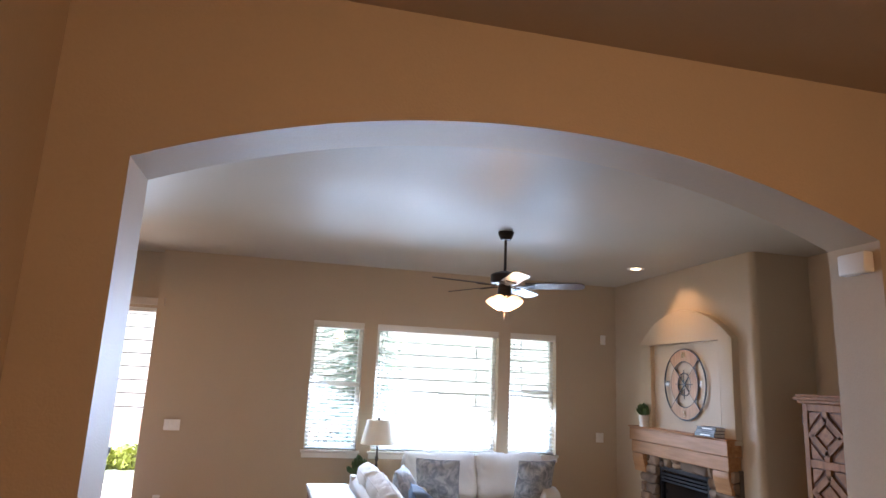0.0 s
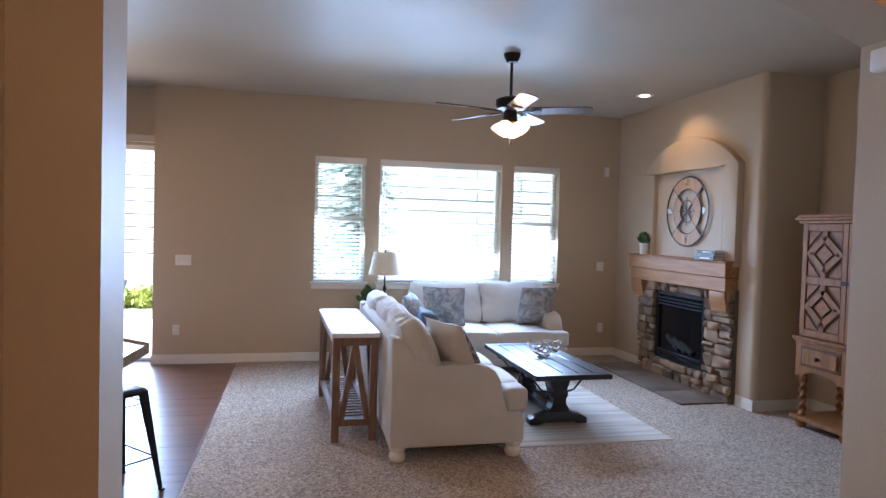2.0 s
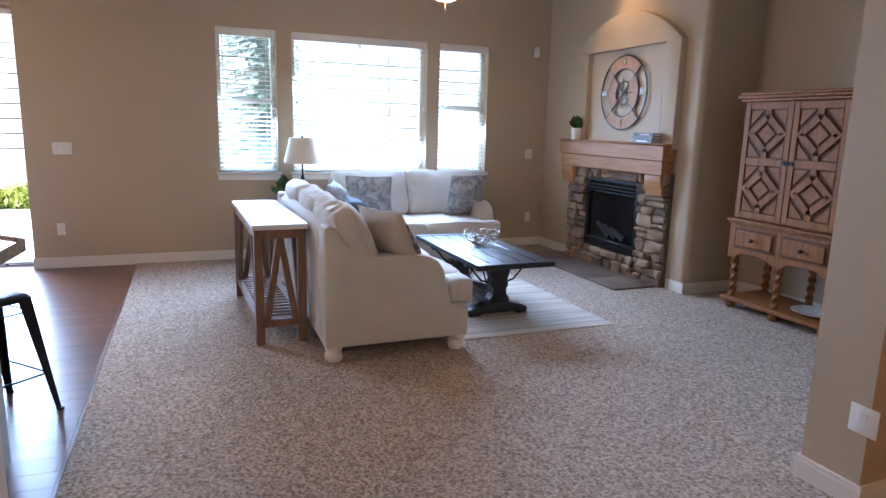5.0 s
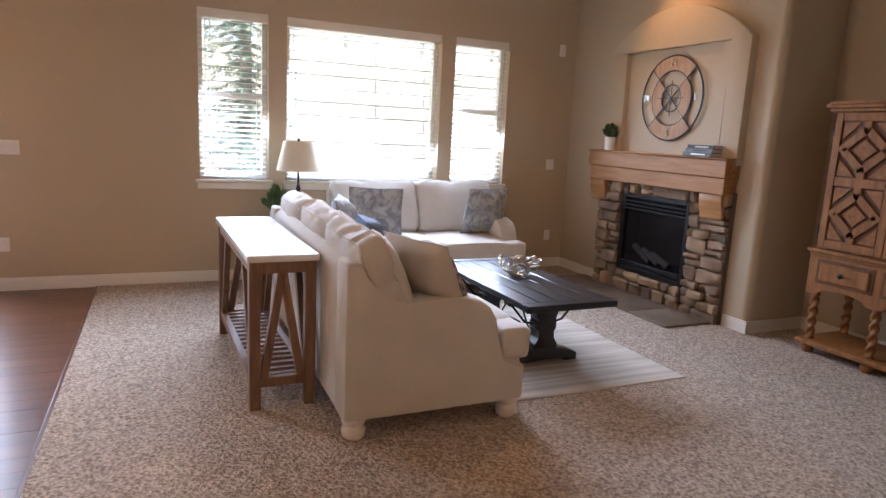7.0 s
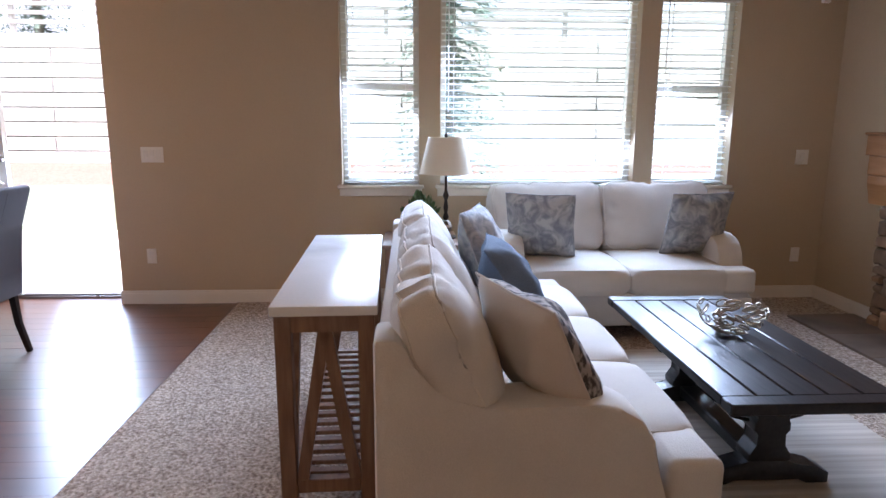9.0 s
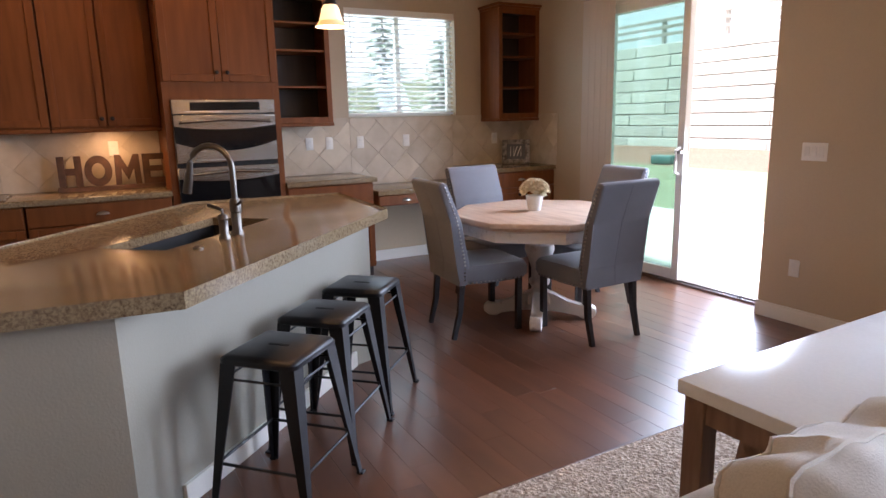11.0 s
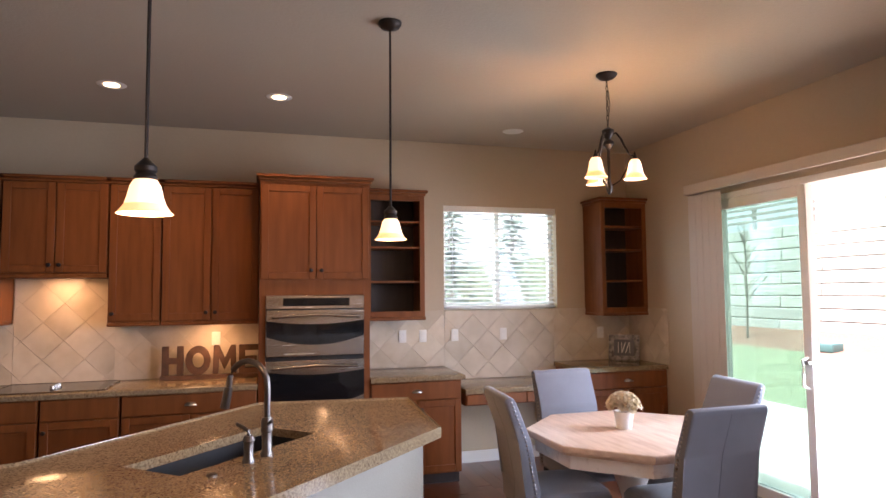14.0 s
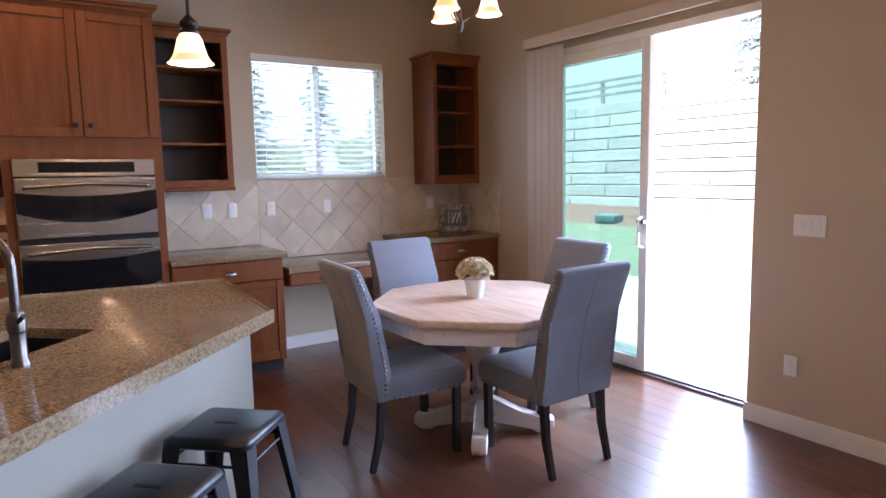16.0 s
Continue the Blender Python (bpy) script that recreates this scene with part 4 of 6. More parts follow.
# decorative wire bowl
bowl = bmesh.new()
rnd = random.Random(2)
for k in range(70):
    a, e = rnd.random() * 6.283, rnd.uniform(-1.35, -0.05)
    p = Vector((math.cos(a) * math.cos(e), math.sin(a) * math.cos(e), math.sin(e)))
    t1 = p.cross(Vector((0, 0, 1))).normalized()
    t2 = p.cross(t1)
    rot = rnd.random() * 3.14
    rx, ry = rnd.uniform(0.018, 0.032), rnd.uniform(0.012, 0.022)
    ring = [p * 0.145 + (t1 * math.cos(b + rot) * rx + t2 * math.sin(b) * ry) for b in [6.2832 * i / 9 for i in range(10)]]
    ring = [Vector((q.x, q.y, q.z * 0.82 + 0.124)) for q in ring]
    tube(ring, 0.0042, 5, bm=bowl)
solid("wire_bowl", bowl, M_GOLD, (2.64, 5.655, 0.482), "openwork bowl of champagne-coloured metal loops", "bowl")

# rug below the coffee table
rug = extrude_x([(4.735, 0.008)] + [(4.735 + k * 0.0155, 0.014 + 0.005 * (k % 2)) for k in range(129)] + [(6.72, 0.008)], 1.95, 3.335)
solid("area_rug", rug, M_RUG, (0, 0, 0), "cream ribbed woven rug lying on the carpet", "rug")

# end table with lamp in the corner behind the sofas
et = thing("end_table", (1.24, 7.42, 0.008), "small dark wooden end table in the sofa corner", "end table")
part("tabletop", B(-0.22, -0.25, 0.56, 0.3, 0.3, 0.59, 0.006, 2), M_CONSOLE, et)
part("shelf", B(-0.2, -0.23, 0.15, 0.28, 0.28, 0.17, 0.004), M_CONSOLE, et)
for x in (-0.2, 0.25):
    for y in (-0.23, 0.25):
        part("leg", B(x, y, 0, x + 0.035, y + 0.035, 0.56, 0.003), M_CONSOLE, et)
tl = thing("table_lamp", (1.46, 7.45, 0.598), "table lamp with cream shade and dark turned base", "lamp")
part("base", lathe([(0.075, 0), (0.075, 0.012), (0.03, 0.02), (0.02, 0.035)], 24), M_BRONZE, tl)
part("glass_ball", lathe([(0.012, 0.03), (0.036, 0.05), (0.048, 0.08), (0.036, 0.11), (0.014, 0.13)], 20), M_NICKEL, tl)
part("stem", lathe([(0.016, 0.13), (0.022, 0.15), (0.012, 0.18), (0.018, 0.22), (0.010, 0.27), (0.022, 0.30), (0.010, 0.34), (0.008, 0.70)], 16), M_BRONZE, tl)
part("shade", shell([(0.185, 0.455), (0.125, 0.705)], 40, 0.004), M_SHADE, tl)
part("finial", lathe([(0.004, 0.70), (0.012, 0.71), (0.014, 0.722), (0.005, 0.735)], 12), M_BRONZE, tl)


def leafy(name, m, pot, leaves, label, category, h=0.14, spread=0.09, seed=1, size=0.045):
    t = thing(name, m, label, category)
    if pot:
        part("pot", shell(pot, 28, 0.006), M_CERAMIC, t)
        part("soil", lathe([(pot[0][0] - 0.008, pot[0][1] + 0.004), (pot[-1][0] - 0.008, pot[-1][1] - 0.015)], 20), M_BARK, t)
    rnd = random.Random(seed)
    verts, faces = [], []
    z0 = pot[-1][1] - 0.02 if pot else 0.0
    for k in range(leaves):
        a = rnd.random() * 6.283
        lean = rnd.random()
        tip = Vector((math.cos(a) * spread * lean, math.sin(a) * spread * lean, z0 + h * (1.05 - 0.45 * lean * lean) * (0.7 + 0.4 * rnd.random())))
        root = Vector((tip.x * 0.15, tip.y * 0.15, z0))
        d = (tip - root).normalized()
        side = d.cross(Vector((rnd.uniform(-1, 1), rnd.uniform(-1, 1), 0.3))).normalized() * size * 0.28
        b0 = tip - d * size * 1.3
        i0 = len(verts)
        verts += [tuple(root), tuple(b0 + side * 0.2), tuple(tip - d * size * 0.6 + side), tuple(tip), tuple(tip - d * size * 0.6 - side), tuple(b0 - side * 0.2)]
        faces += [(i0, i0 + 1, i0 + 5), (i0 + 1, i0 + 2, i0 + 3, i0 + 4, i0 + 5)]
    me = bpy.data.meshes.new("leaves")
    me.from_pydata(verts, [], faces)
    me.materials.append(M_LEAF)
    o = new("leaves", me)
    o.parent = t
    return t


leafy("potted_plant", (1.28, 7.44, 0.598), [(0.05, 0), (0.065, 0.1)], 130, "small leafy green plant beside the lamp", "plant", 0.24, 0.15, 5, 0.06)

# ---- fireplace ----
fp = thing("fireplace", (FX, 0, 0), "gas fireplace in a ledge-stone surround with oak mantel", "fireplace")
SX, S0, S1, STOP = -0.065, 5.57, 7.19, 1.08
F0, F1, FZ0, FZ1 = 5.985, 6.86, 0.215, 0.96
part("mortar_bed", boxes((SX + 0.025, S0, 0, 0.0, F0, STOP), (SX + 0.025, F1, 0, 0.0, S1, STOP), (SX + 0.025, F0, 0, 0.0, F1, FZ0), (SX + 0.025, F0, FZ1, 0.0, F1, STOP)), M_MORTAR, fp)
rnd = random.Random(8)


def ledge(y0, y1, z0, z1):
    bm = B(SX - rnd.uniform(0.0, 0.035), y0 + 0.004, z0 + 0.004, 0.0 - 0.03, y1 - 0.004, z1 - 0.004, bevel=0.014)
    s = rnd.random() * 90
    bmesh.ops.subdivide_edges(bm, edges=[e for e in bm.edges if e.calc_length() > 0.06], cuts=2, use_grid_fill=True)
    for v in bm.verts:
        if v.co.x < -0.04:
            v.co += Vector((0.03, 0.016, 0.016)) * noise.noise(v.co * 14 + Vector((s, 0, 0)))
    part("stone", bm, M_STONE, fp)


def ledges(y0, y1, z0, z1):
    z = z0
    while z < z1 - 0.02:
        h = min(rnd.uniform(0.065, 0.15), z1 - z)
        if z1 - z - h < 0.04:
            h = z1 - z
        y = y0
        while y < y1 - 0.02:
            w = min(rnd.uniform(0.10, 0.29), y1 - y)
            if y1 - y - w < 0.07:
                w = y1 - y
            cut = rnd.uniform(0.38, 0.62) if h > 0.11 and rnd.random() < 0.35 else 0
            if cut:
                ledge(y, y + w, z, z + h * cut)
                ledge(y, y + w, z + h * cut, z + h)
            else:
                ledge(y, y + w, z, z + h)
            y += w
        z += h


ledges(S0, F0, 0.0, STOP)
ledges(F1, S1, 0.0, STOP)
ledges(F0, F1, 0.0, FZ0)
ledges(F0, F1, FZ1, STOP)
part("firebox", boxes((-0.03, F0, FZ0, 0.0, F1, FZ1)), M_BLACKGLASS, fp)
part("insert_frame", boxes((-0.055, F0, FZ0, -0.03, F0 + 0.045, FZ1), (-0.055, F1 - 0.045, FZ0, -0.03, F1, FZ1), (-0.055, F0 + 0.045, FZ0, -0.03, F1 - 0.045, FZ0 + 0.05), (-0.055, F0 + 0.045, FZ1 - 0.035, -0.03, F1 - 0.045, FZ1), bevel=0.003), M_BLACKMETAL, fp)
for k in range(3):
    part("louvre", extrude_y([(-0.05, FZ1 - 0.06 - k * 0.035), (-0.066, FZ1 - 0.075 - k * 0.035), (-0.062, FZ1 - 0.08 - k * 0.035), (-0.045, FZ1 - 0.065 - k * 0.035)], F0 + 0.045, F1 - 0.045), M_BLACKMETAL, fp)
part("lower_louvre", boxes((-0.06, F0 + 0.045, FZ0 + 0.06, -0.035, F1 - 0.045, FZ0 + 0.10), bevel=0.006), M_BLACKMETAL, fp)
for k in range(3):
    part("log", tube([(-0.034, F0 + 0.2 + 0.12 * k, FZ0 + 0.14), (-0.033, F0 + 0.42 + 0.12 * k, FZ0 + 0.22 + 0.02 * k)], 0.03, 8), M_CHAR, fp)
MF = -0.155
part("mantel", boxes((MF, 5.575, 1.195, -0.001, 7.315, 1.335), (MF + 0.018, 5.59, 1.06, -0.001, 7.30, 1.195), (MF - 0.012, 5.56, 1.335, -0.001, 7.33, 1.352), bevel=0.006), M_OAK, fp, "honey oak mantel beam")
for y in (5.60, 7.06):
    part("corbel", extrude_y([(MF + 0.02, 1.058), (-0.07, 1.058), (-0.07, 0.86), (-0.105, 0.86), (-0.115, 0.93), (MF + 0.02, 1.0)], y, y + 0.23, 0.005), M_OAK, fp)
hb = thing("hearth", (3.985, 5.605, 0.0), "flat brown slate hearth slab at floor level", "hearth")
for k in range(4):
    part("slate_tile", B(0.0, k * 0.445, -0.01, 0.52, k * 0.445 + 0.442, 0.026, 0.008, 2), M_SLATE, hb)
leafy("potted_plant", (4.41, 7.05, 1.352), [(0.05, 0), (0.058, 0.125)], 110, "green succulent in a white ceramic pot on the mantel", "plant", 0.15, 0.10, 3, 0.06)
for k, (w, h, z) in enumerate(((0.30, 0.032, 0.0), (0.27, 0.028, 0.032), (0.26, 0.03, 0.060))):
    b = thing("book", pose(4.42, 5.86 - k * 0.015, 1.352 + z, 0, 0, 2 * k), "dark hardback book lying on the mantel" if k != 1 else "grey hardback book lying on the mantel", "book", "books on the mantel")
    part("cover", boxes((-0.075, -w / 2, 0, 0.075, w / 2, 0.003), (-0.075, -w / 2, h - 0.003, 0.075, w / 2, h), (-0.078, -w / 2, 0, -0.074, w / 2, h)), (M_BLACKWOOD, M_PAPER, M_BLACKWOOD)[k], b)
    part("pages", B(-0.073, -w / 2 + 0.004, 0.003, 0.07, w / 2 - 0.004, h - 0.003), M_CERAMIC, b)
    part("spine_title", B(-0.0795, -w * 0.3, h * 0.35, -0.078, w * 0.2, h * 0.65), M_CERAMIC if k != 1 else M_BLACKMETAL, b)

# round wall decoration
wd = thing("wall_medallion", pose(FX - 0.045, 6.365, 1.832, 0, -90, 0), "round metal compass wall decor with wooden sectors", "wall decor")


def ring(r, t, seg=48):
    return tube([(r * math.cos(2 * math.pi * i / seg), r * math.sin(2 * math.pi * i / seg), 0) for i in range(seg + 1)], t, 6)


def sector(r0, r1, a0, a1):
    n = 10
    pts = [(r1 * math.cos(a0 + (a1 - a0) * i / n), r1 * math.sin(a0 + (a1 - a0) * i / n)) for i in range(n + 1)]
    pts += [(r0 * math.cos(a1 - (a1 - a0) * i / n), r0 * math.sin(a1 - (a1 - a0) * i / n)) for i in range(n + 1)]
    return prism(pts, -0.006, 0.006)


for r in (0.362, 0.235, 0.115):
    part("hoop", ring(r, 0.008 if r > 0.3 else 0.006), M_BLACKMETAL, wd)
for k in range(4):
    a = math.pi / 4 + k * math.pi / 2
    part("spoke", tube([(0, 0, 0), (0.362 * math.cos(a), 0.362 * math.sin(a), 0)], 0.0065, 6), M_BLACKMETAL, wd)
    a = k * math.pi / 2
    part("needle", tube([(0, 0, 0.006), (0.15 * math.cos(a), 0.15 * math.sin(a), 0.006)], 0.004, 6), M_BLACKMETAL, wd)
    if k % 2 == 0:
        part("wooden_sector", sector(0.24, 0.355, a - 0.77, a + 0.77), M_SECTOR, wd)
    else:
        part("wooden_sector", sector(0.12, 0.23, a - 0.77, a + 0.77), M_SECTOR, wd)


def letter(text, size, material, parent, m, depth=0.004, name="letter", bold=0.0):
    c = bpy.data.curves.new(name, "FONT")
    c.offset = bold
    c.body, c.size, c.extrude, c.align_x, c.align_y = text, size, depth, "CENTER", "CENTER"
    tmp = bpy.data.objects.new("tmp", c)
    scene.collection.objects.link(tmp)
    me = bpy.data.meshes.new_from_object(tmp.evaluated_get(bpy.context.evaluated_depsgraph_get()))
    bpy.data.objects.remove(tmp)
    me.materials.clear()
    me.materials.append(material)
    o = new(name, me)
    o.parent, o.matrix_basis = parent, m
    return o


for ch, dy, dz in (("N", 0, 0.30), ("S", 0, -0.30), ("E", -0.30, 0), ("W", 0.30, 0)):
    letter(ch, 0.085, M_NICKEL if ch in "EW" else M_CREAM, wd, pose(dz, dy, 0.012, 0, 0, -90))

# ---- armoire ----
ar = thing("armoire", (4.60, 3.965, 0.008), "carved pine armoire with diamond panels on barley-twist legs", "armoire")
AW, AD = 0.965, 0.46
part("carcass", boxes((0.025, 0.03, 0.76, AD, AW - 0.03, 1.70)), M_ARMOIRE, ar)
part("cornice", boxes((-0.02, -0.015, 1.70, AD, AW + 0.015, 1.725), (-0.04, -0.035, 1.725, AD, AW + 0.035, 1.75), (-0.028, -0.022, 1.75, AD, AW + 0.022, 1.772), bevel=0.006), M_ARMOIRE, ar)


def diamond_door(y0, y1, hinge):
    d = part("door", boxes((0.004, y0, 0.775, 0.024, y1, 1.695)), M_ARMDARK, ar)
    w = y1 - y0
    st = 0.05
    part("frame", boxes((-0.012, y0, 0.775, 0.004, y0 + st, 1.695), (-0.012, y1 - st, 0.775, 0.004, y1, 1.695), (-0.012, y0 + st, 0.775, 0.004, y1 - st, 0.83), (-0.012, y0 + st, 1.64, 0.004, y1 - st, 1.695), (-0.012, y0 + st, 1.205, 0.004, y1 - st, 1.265), bevel=0.003), M_ARMOIRE, d)
    for za, zb in ((0.83, 1.205), (1.265, 1.64)):
        cy, cz = (y0 + y1) / 2, (za + zb) / 2
        hw, hh = w / 2 - st, (zb - za) / 2
        for sy in (-1, 1):
            for sz in (-1, 1):
                part("lattice_bar", beam((-0.004, cy + sy * hw * 0.86, cz), (-0.004, cy, cz + sz * hh * 0.72), 0.016, 0.05), M_ARMOIRE, d)
        for sz in (-1, 1):
            part("lattice_bar", beam((-0.004, cy, cz + sz * hh * 0.66), (-0.004, cy, cz + sz * hh), 0.016, 0.048), M_ARMOIRE, d)
            part("lattice_bar", B(-0.011, cy + sz * hw * 0.8, cz - 0.018, 0.003, cy + sz * hw, cz + 0.018), M_ARMOIRE, d)
        q = 0.46
        part("diamond_panel", prism([(cy + hw * q * a, cz + hh * q * 0.82 * b) for a, b in ((-1, 0), (0, -1), (1, 0), (0, 1))], -0.008, 0.002), M_ARMOIRE, d, "", Matrix(((0, 0, 1, 0), (1, 0, 0, 0), (0, 1, 0, 0), (0, 0, 0, 1))))
        for sy in (-1, 1):
            for sz in (-1, 1):
                pts = [(cy + sy * hw * 0.29, cz + sz * hh * 0.94), (cy + sy * hw * 0.94, cz + sz * hh * 0.94), (cy + sy * hw * 0.94, cz + sz * hh * 0.33)]
                part("corner_panel", prism(pts, -0.005, 0.002), M_ARMOIRE, d, "", Matrix(((0, 0, 1, 0), (1, 0, 0, 0), (0, 1, 0, 0), (0, 0, 0, 1))))
    for z in (0.9, 1.57):
        part("hinge", tube([(-0.004, hinge, z - 0.035), (-0.004, hinge, z + 0.035)], 0.009, 8), M_BLACKMETAL, d)


diamond_door(0.035, AW / 2 - 0.002, 0.03)
diamond_door(AW / 2 + 0.002, AW - 0.035, AW - 0.03)
part("latch", boxes((-0.022, AW / 2 - 0.05, 1.22, -0.012, AW / 2 - 0.012, 1.25), (-0.022, AW / 2 + 0.012, 1.22, -0.012, AW / 2 + 0.05, 1.25), (-0.03, AW / 2 - 0.03, 1.23, -0.022, AW / 2 + 0.03, 1.242), bevel=0.002), M_BLACKMETAL, ar)
part("waist_moulding", boxes((-0.03, -0.02, 0.735, AD, AW + 0.02, 0.76), (-0.018, -0.008, 0.715, AD, AW + 0.008, 0.735), bevel=0.006), M_ARMOIRE, ar)
ap = [(0.0, 0.715), (AW, 0.715), (AW, 0.43)]
for c in (0.76, 0.27):
    ap += [(c * AW / 1.03 + 0.17 * math.cos(math.pi * i / 10) * 1.0, 0.435 + 0.05 * math.sin(math.pi * i / 10)) for i in range(11)]
ap += [(0.0, 0.43)]
part("drawer_case", extrude_x(ap, 0.0, 0.03), M_ARMOIRE, ar)
part("case_sides", boxes((0.03, 0.0, 0.45, AD, 0.03, 0.715), (0.03, AW - 0.03, 0.45, AD, AW, 0.715), (AD - 0.02, 0.03, 0.45, AD, AW - 0.03, 0.715)), M_ARMOIRE, ar)
for y0, y1 in ((0.06, 0.455), (0.51, 0.905)):
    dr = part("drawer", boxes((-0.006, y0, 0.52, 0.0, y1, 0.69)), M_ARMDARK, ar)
    part("drawer_front", B(-0.02, y0 + 0.022, 0.54, -0.006, y1 - 0.022, 0.67, 0.008), M_ARMOIRE, dr)
    part("knob", lathe([(0.008, 0), (0.008, 0.014), (0.018, 0.018), (0.018, 0.028), (0.008, 0.034)], 12), M_BLACKMETAL, dr, "", pose(-0.02, (y0 + y1) / 2, 0.605, 0, -90, 0))


def barley(h):
    bm = bmesh.new()
    rings = []
    n, seg = 40, 14
    for k in range(n + 1):
        z = h * k / n
        row = []
        for i in range(seg):
            a = 2 * math.pi * i / seg
            e = 1.0 if (k < 3 or k > n - 3) else 0.0
            r = 0.030 * e + (1 - e) * (0.024 + 0.009 * math.cos(2 * (a - 2 * math.pi * 2.2 * k / n)))
            row.append(bm.verts.new((r * math.cos(a), r * math.sin(a), z)))
        rings.append(row)
    for a, b in zip(rings, rings[1:]):
        for i in range(seg):
            bm.faces.new((a[i], a[(i + 1) % seg], b[(i + 1) % seg], b[i]))
    bm.faces.new(rings[0][::-1])
    bm.faces.new(rings[-1])
    return bm


tw = finish(barley(0.335), "twist_leg", M_ARMOIRE)
for x, y in ((0.04, 0.05), (0.04, AW / 2), (0.04, AW - 0.05), (AD - 0.04, 0.05), (AD - 0.04, AW / 2), (AD - 0.04, AW - 0.05)):
    o = new("twist_leg", tw)
    o.parent, o.location = ar, (x, y, 0.10)
part("lower_shelf", B(-0.025, -0.02, 0.065, AD, AW + 0.02, 0.10, 0.008, 2), M_ARMOIRE, ar)
bf = finish(lathe([(0.028, 0), (0.042, 0.02), (0.042, 0.045), (0.03, 0.066)], 16), "bun_foot", M_ARMOIRE)
for x, y in ((0.04, 0.05), (0.04, AW / 2), (0.04, AW - 0.05), (AD - 0.04, 0.05), (AD - 0.04, AW - 0.05)):
    o = new("bun_foot", bf)
    o.parent, o.location = ar, (x, y, 0)
# ceramic dish on the shelf and the leafy plant beside the armoire
solid("ceramic_dish", lathe([(0.05, 0), (0.13, 0.012), (0.17, 0.03), (0.165, 0.032), (0.12, 0.018), (0.0, 0.012)], 32), M_CERAMIC, (4.80, 4.22, 0.108), "white ceramic dish on the armoire shelf", "dish")
leafy("floor_plant", (4.72, 3.62, 0.008), [(0.11, 0), (0.15, 0.26)], 150, "leafy green plant in a white pot beside the armoire", "plant", 0.85, 0.30, 9, 0.16)

# ---- ceiling fan and living-room spotlight ----
fan = thing("ceiling_fan", (2.22, 5.55, CEIL), "dark bronze ceiling fan with walnut blades and lit glass shades", "ceiling fan")
part("canopy", lathe([(0.02, -0.075), (0.045, -0.07), (0.065, -0.03), (0.072, 0.0)], 24), M_BRONZE, fan)
part("downrod", tube([(0, 0, -0.07), (0, 0, -0.36)], 0.013, 10), M_BRONZE, fan)
part("motor", lathe([(0.05, -0.53), (0.115, -0.52), (0.125, -0.50), (0.125, -0.445), (0.10, -0.43), (0.03, -0.41)], 32), M_BRONZE, fan, "", pose(0, 0, 0.06))
part("switch_housing", lathe([(0.05, -0.64), (0.062, -0.63), (0.06, -0.57), (0.05, -0.53)], 24), M_BRONZE, fan, "", pose(0, 0, 0.06))
blade = extrude_y([(0.0, -0.004), (0.0, 0.004), (0.5, 0.004), (0.5, -0.004)], -0.07, 0.07)
bmesh.ops.bevel(blade, geom=[e for e in blade.edges if abs(e.verts[0].co.z - e.verts[1].co.z) > 0.005 and e.verts[0].co.x > 0.2], offset=0.06, segments=5, profile=0.5, affect="EDGES")
bl = finish(blade, "blade", M_BLADE)
arm_ = finish(boxes((0.09, -0.02, -0.006, 0.24, 0.02, 0.002), (0.2, -0.045, -0.006, 0.26, 0.045, 0.002), bevel=0.002), "blade_arm", M_BRONZE)
for k in range(5):
    a = 47.5 + 72 * k
    o = new("blade", bl)
    o.parent, o.matrix_basis = fan, pose(0, 0, -0.475, 0, 0, a) @ pose(0.18, 0, 0, -12, 0, 0)
    q = new("blade_arm", arm_)
    q.parent, q.matrix_basis = o, pose(-0.18, 0, -0.006)
bell = [(0.075, -0.085), (0.068, -0.05), (0.05, -0.02), (0.028, 0.0)]
for k in range(4):
    a = 45 + 90 * k
    part("glass_shade", shell(bell, 20, 0.004), M_FANGLASS, fan, "", pose(0, 0, -0.58, 0, 0, a) @ pose(0.06, 0, 0, 0, -35, 0))
part("pull_chain", tube([(0, 0, -0.58), (0, 0, -0.76)], 0.003, 5), M_BRONZE, fan)
bulb("fan_bulb", 2.22, 5.55, CEIL - 0.72, 11)


def can_light(x, y, lit, label):
    c = thing("recessed_light", (x, y, CEIL), label, "ceiling light", "recessed ceiling lights")
    part("trim_ring", lathe([(0.055, -0.002), (0.085, -0.006), (0.095, -0.001)], 28), M_PLASTIC, c)
    part("lamp", lathe([(0.0, -0.0075), (0.05, -0.0065)], 24), M_CANLIGHT if lit else M_PLASTIC, c)
    return c


can_light(4.08, 6.60, True, "lit recessed eyeball light above the fireplace")
spot("fireplace_spot", 4.0, 6.45, CEIL - 0.03, 4.55, 6.3, 2.2, 12, size=80)
can_light(-3.09, 3.41, True, "lit round recessed kitchen light")
can_light(-3.09, 4.525, True, "lit round recessed kitchen light")
can_light(-3.60, 6.59, False, "unlit round white recessed kitchen light")
spot("kitchen_can_lamp", -3.09, 3.41, CEIL - 0.03, -3.09, 3.41, 0, 15, size=140)
spot("kitchen_can_lamp", -3.09, 4.525, CEIL - 0.03, -3.09, 4.525, 0, 15, size=140)


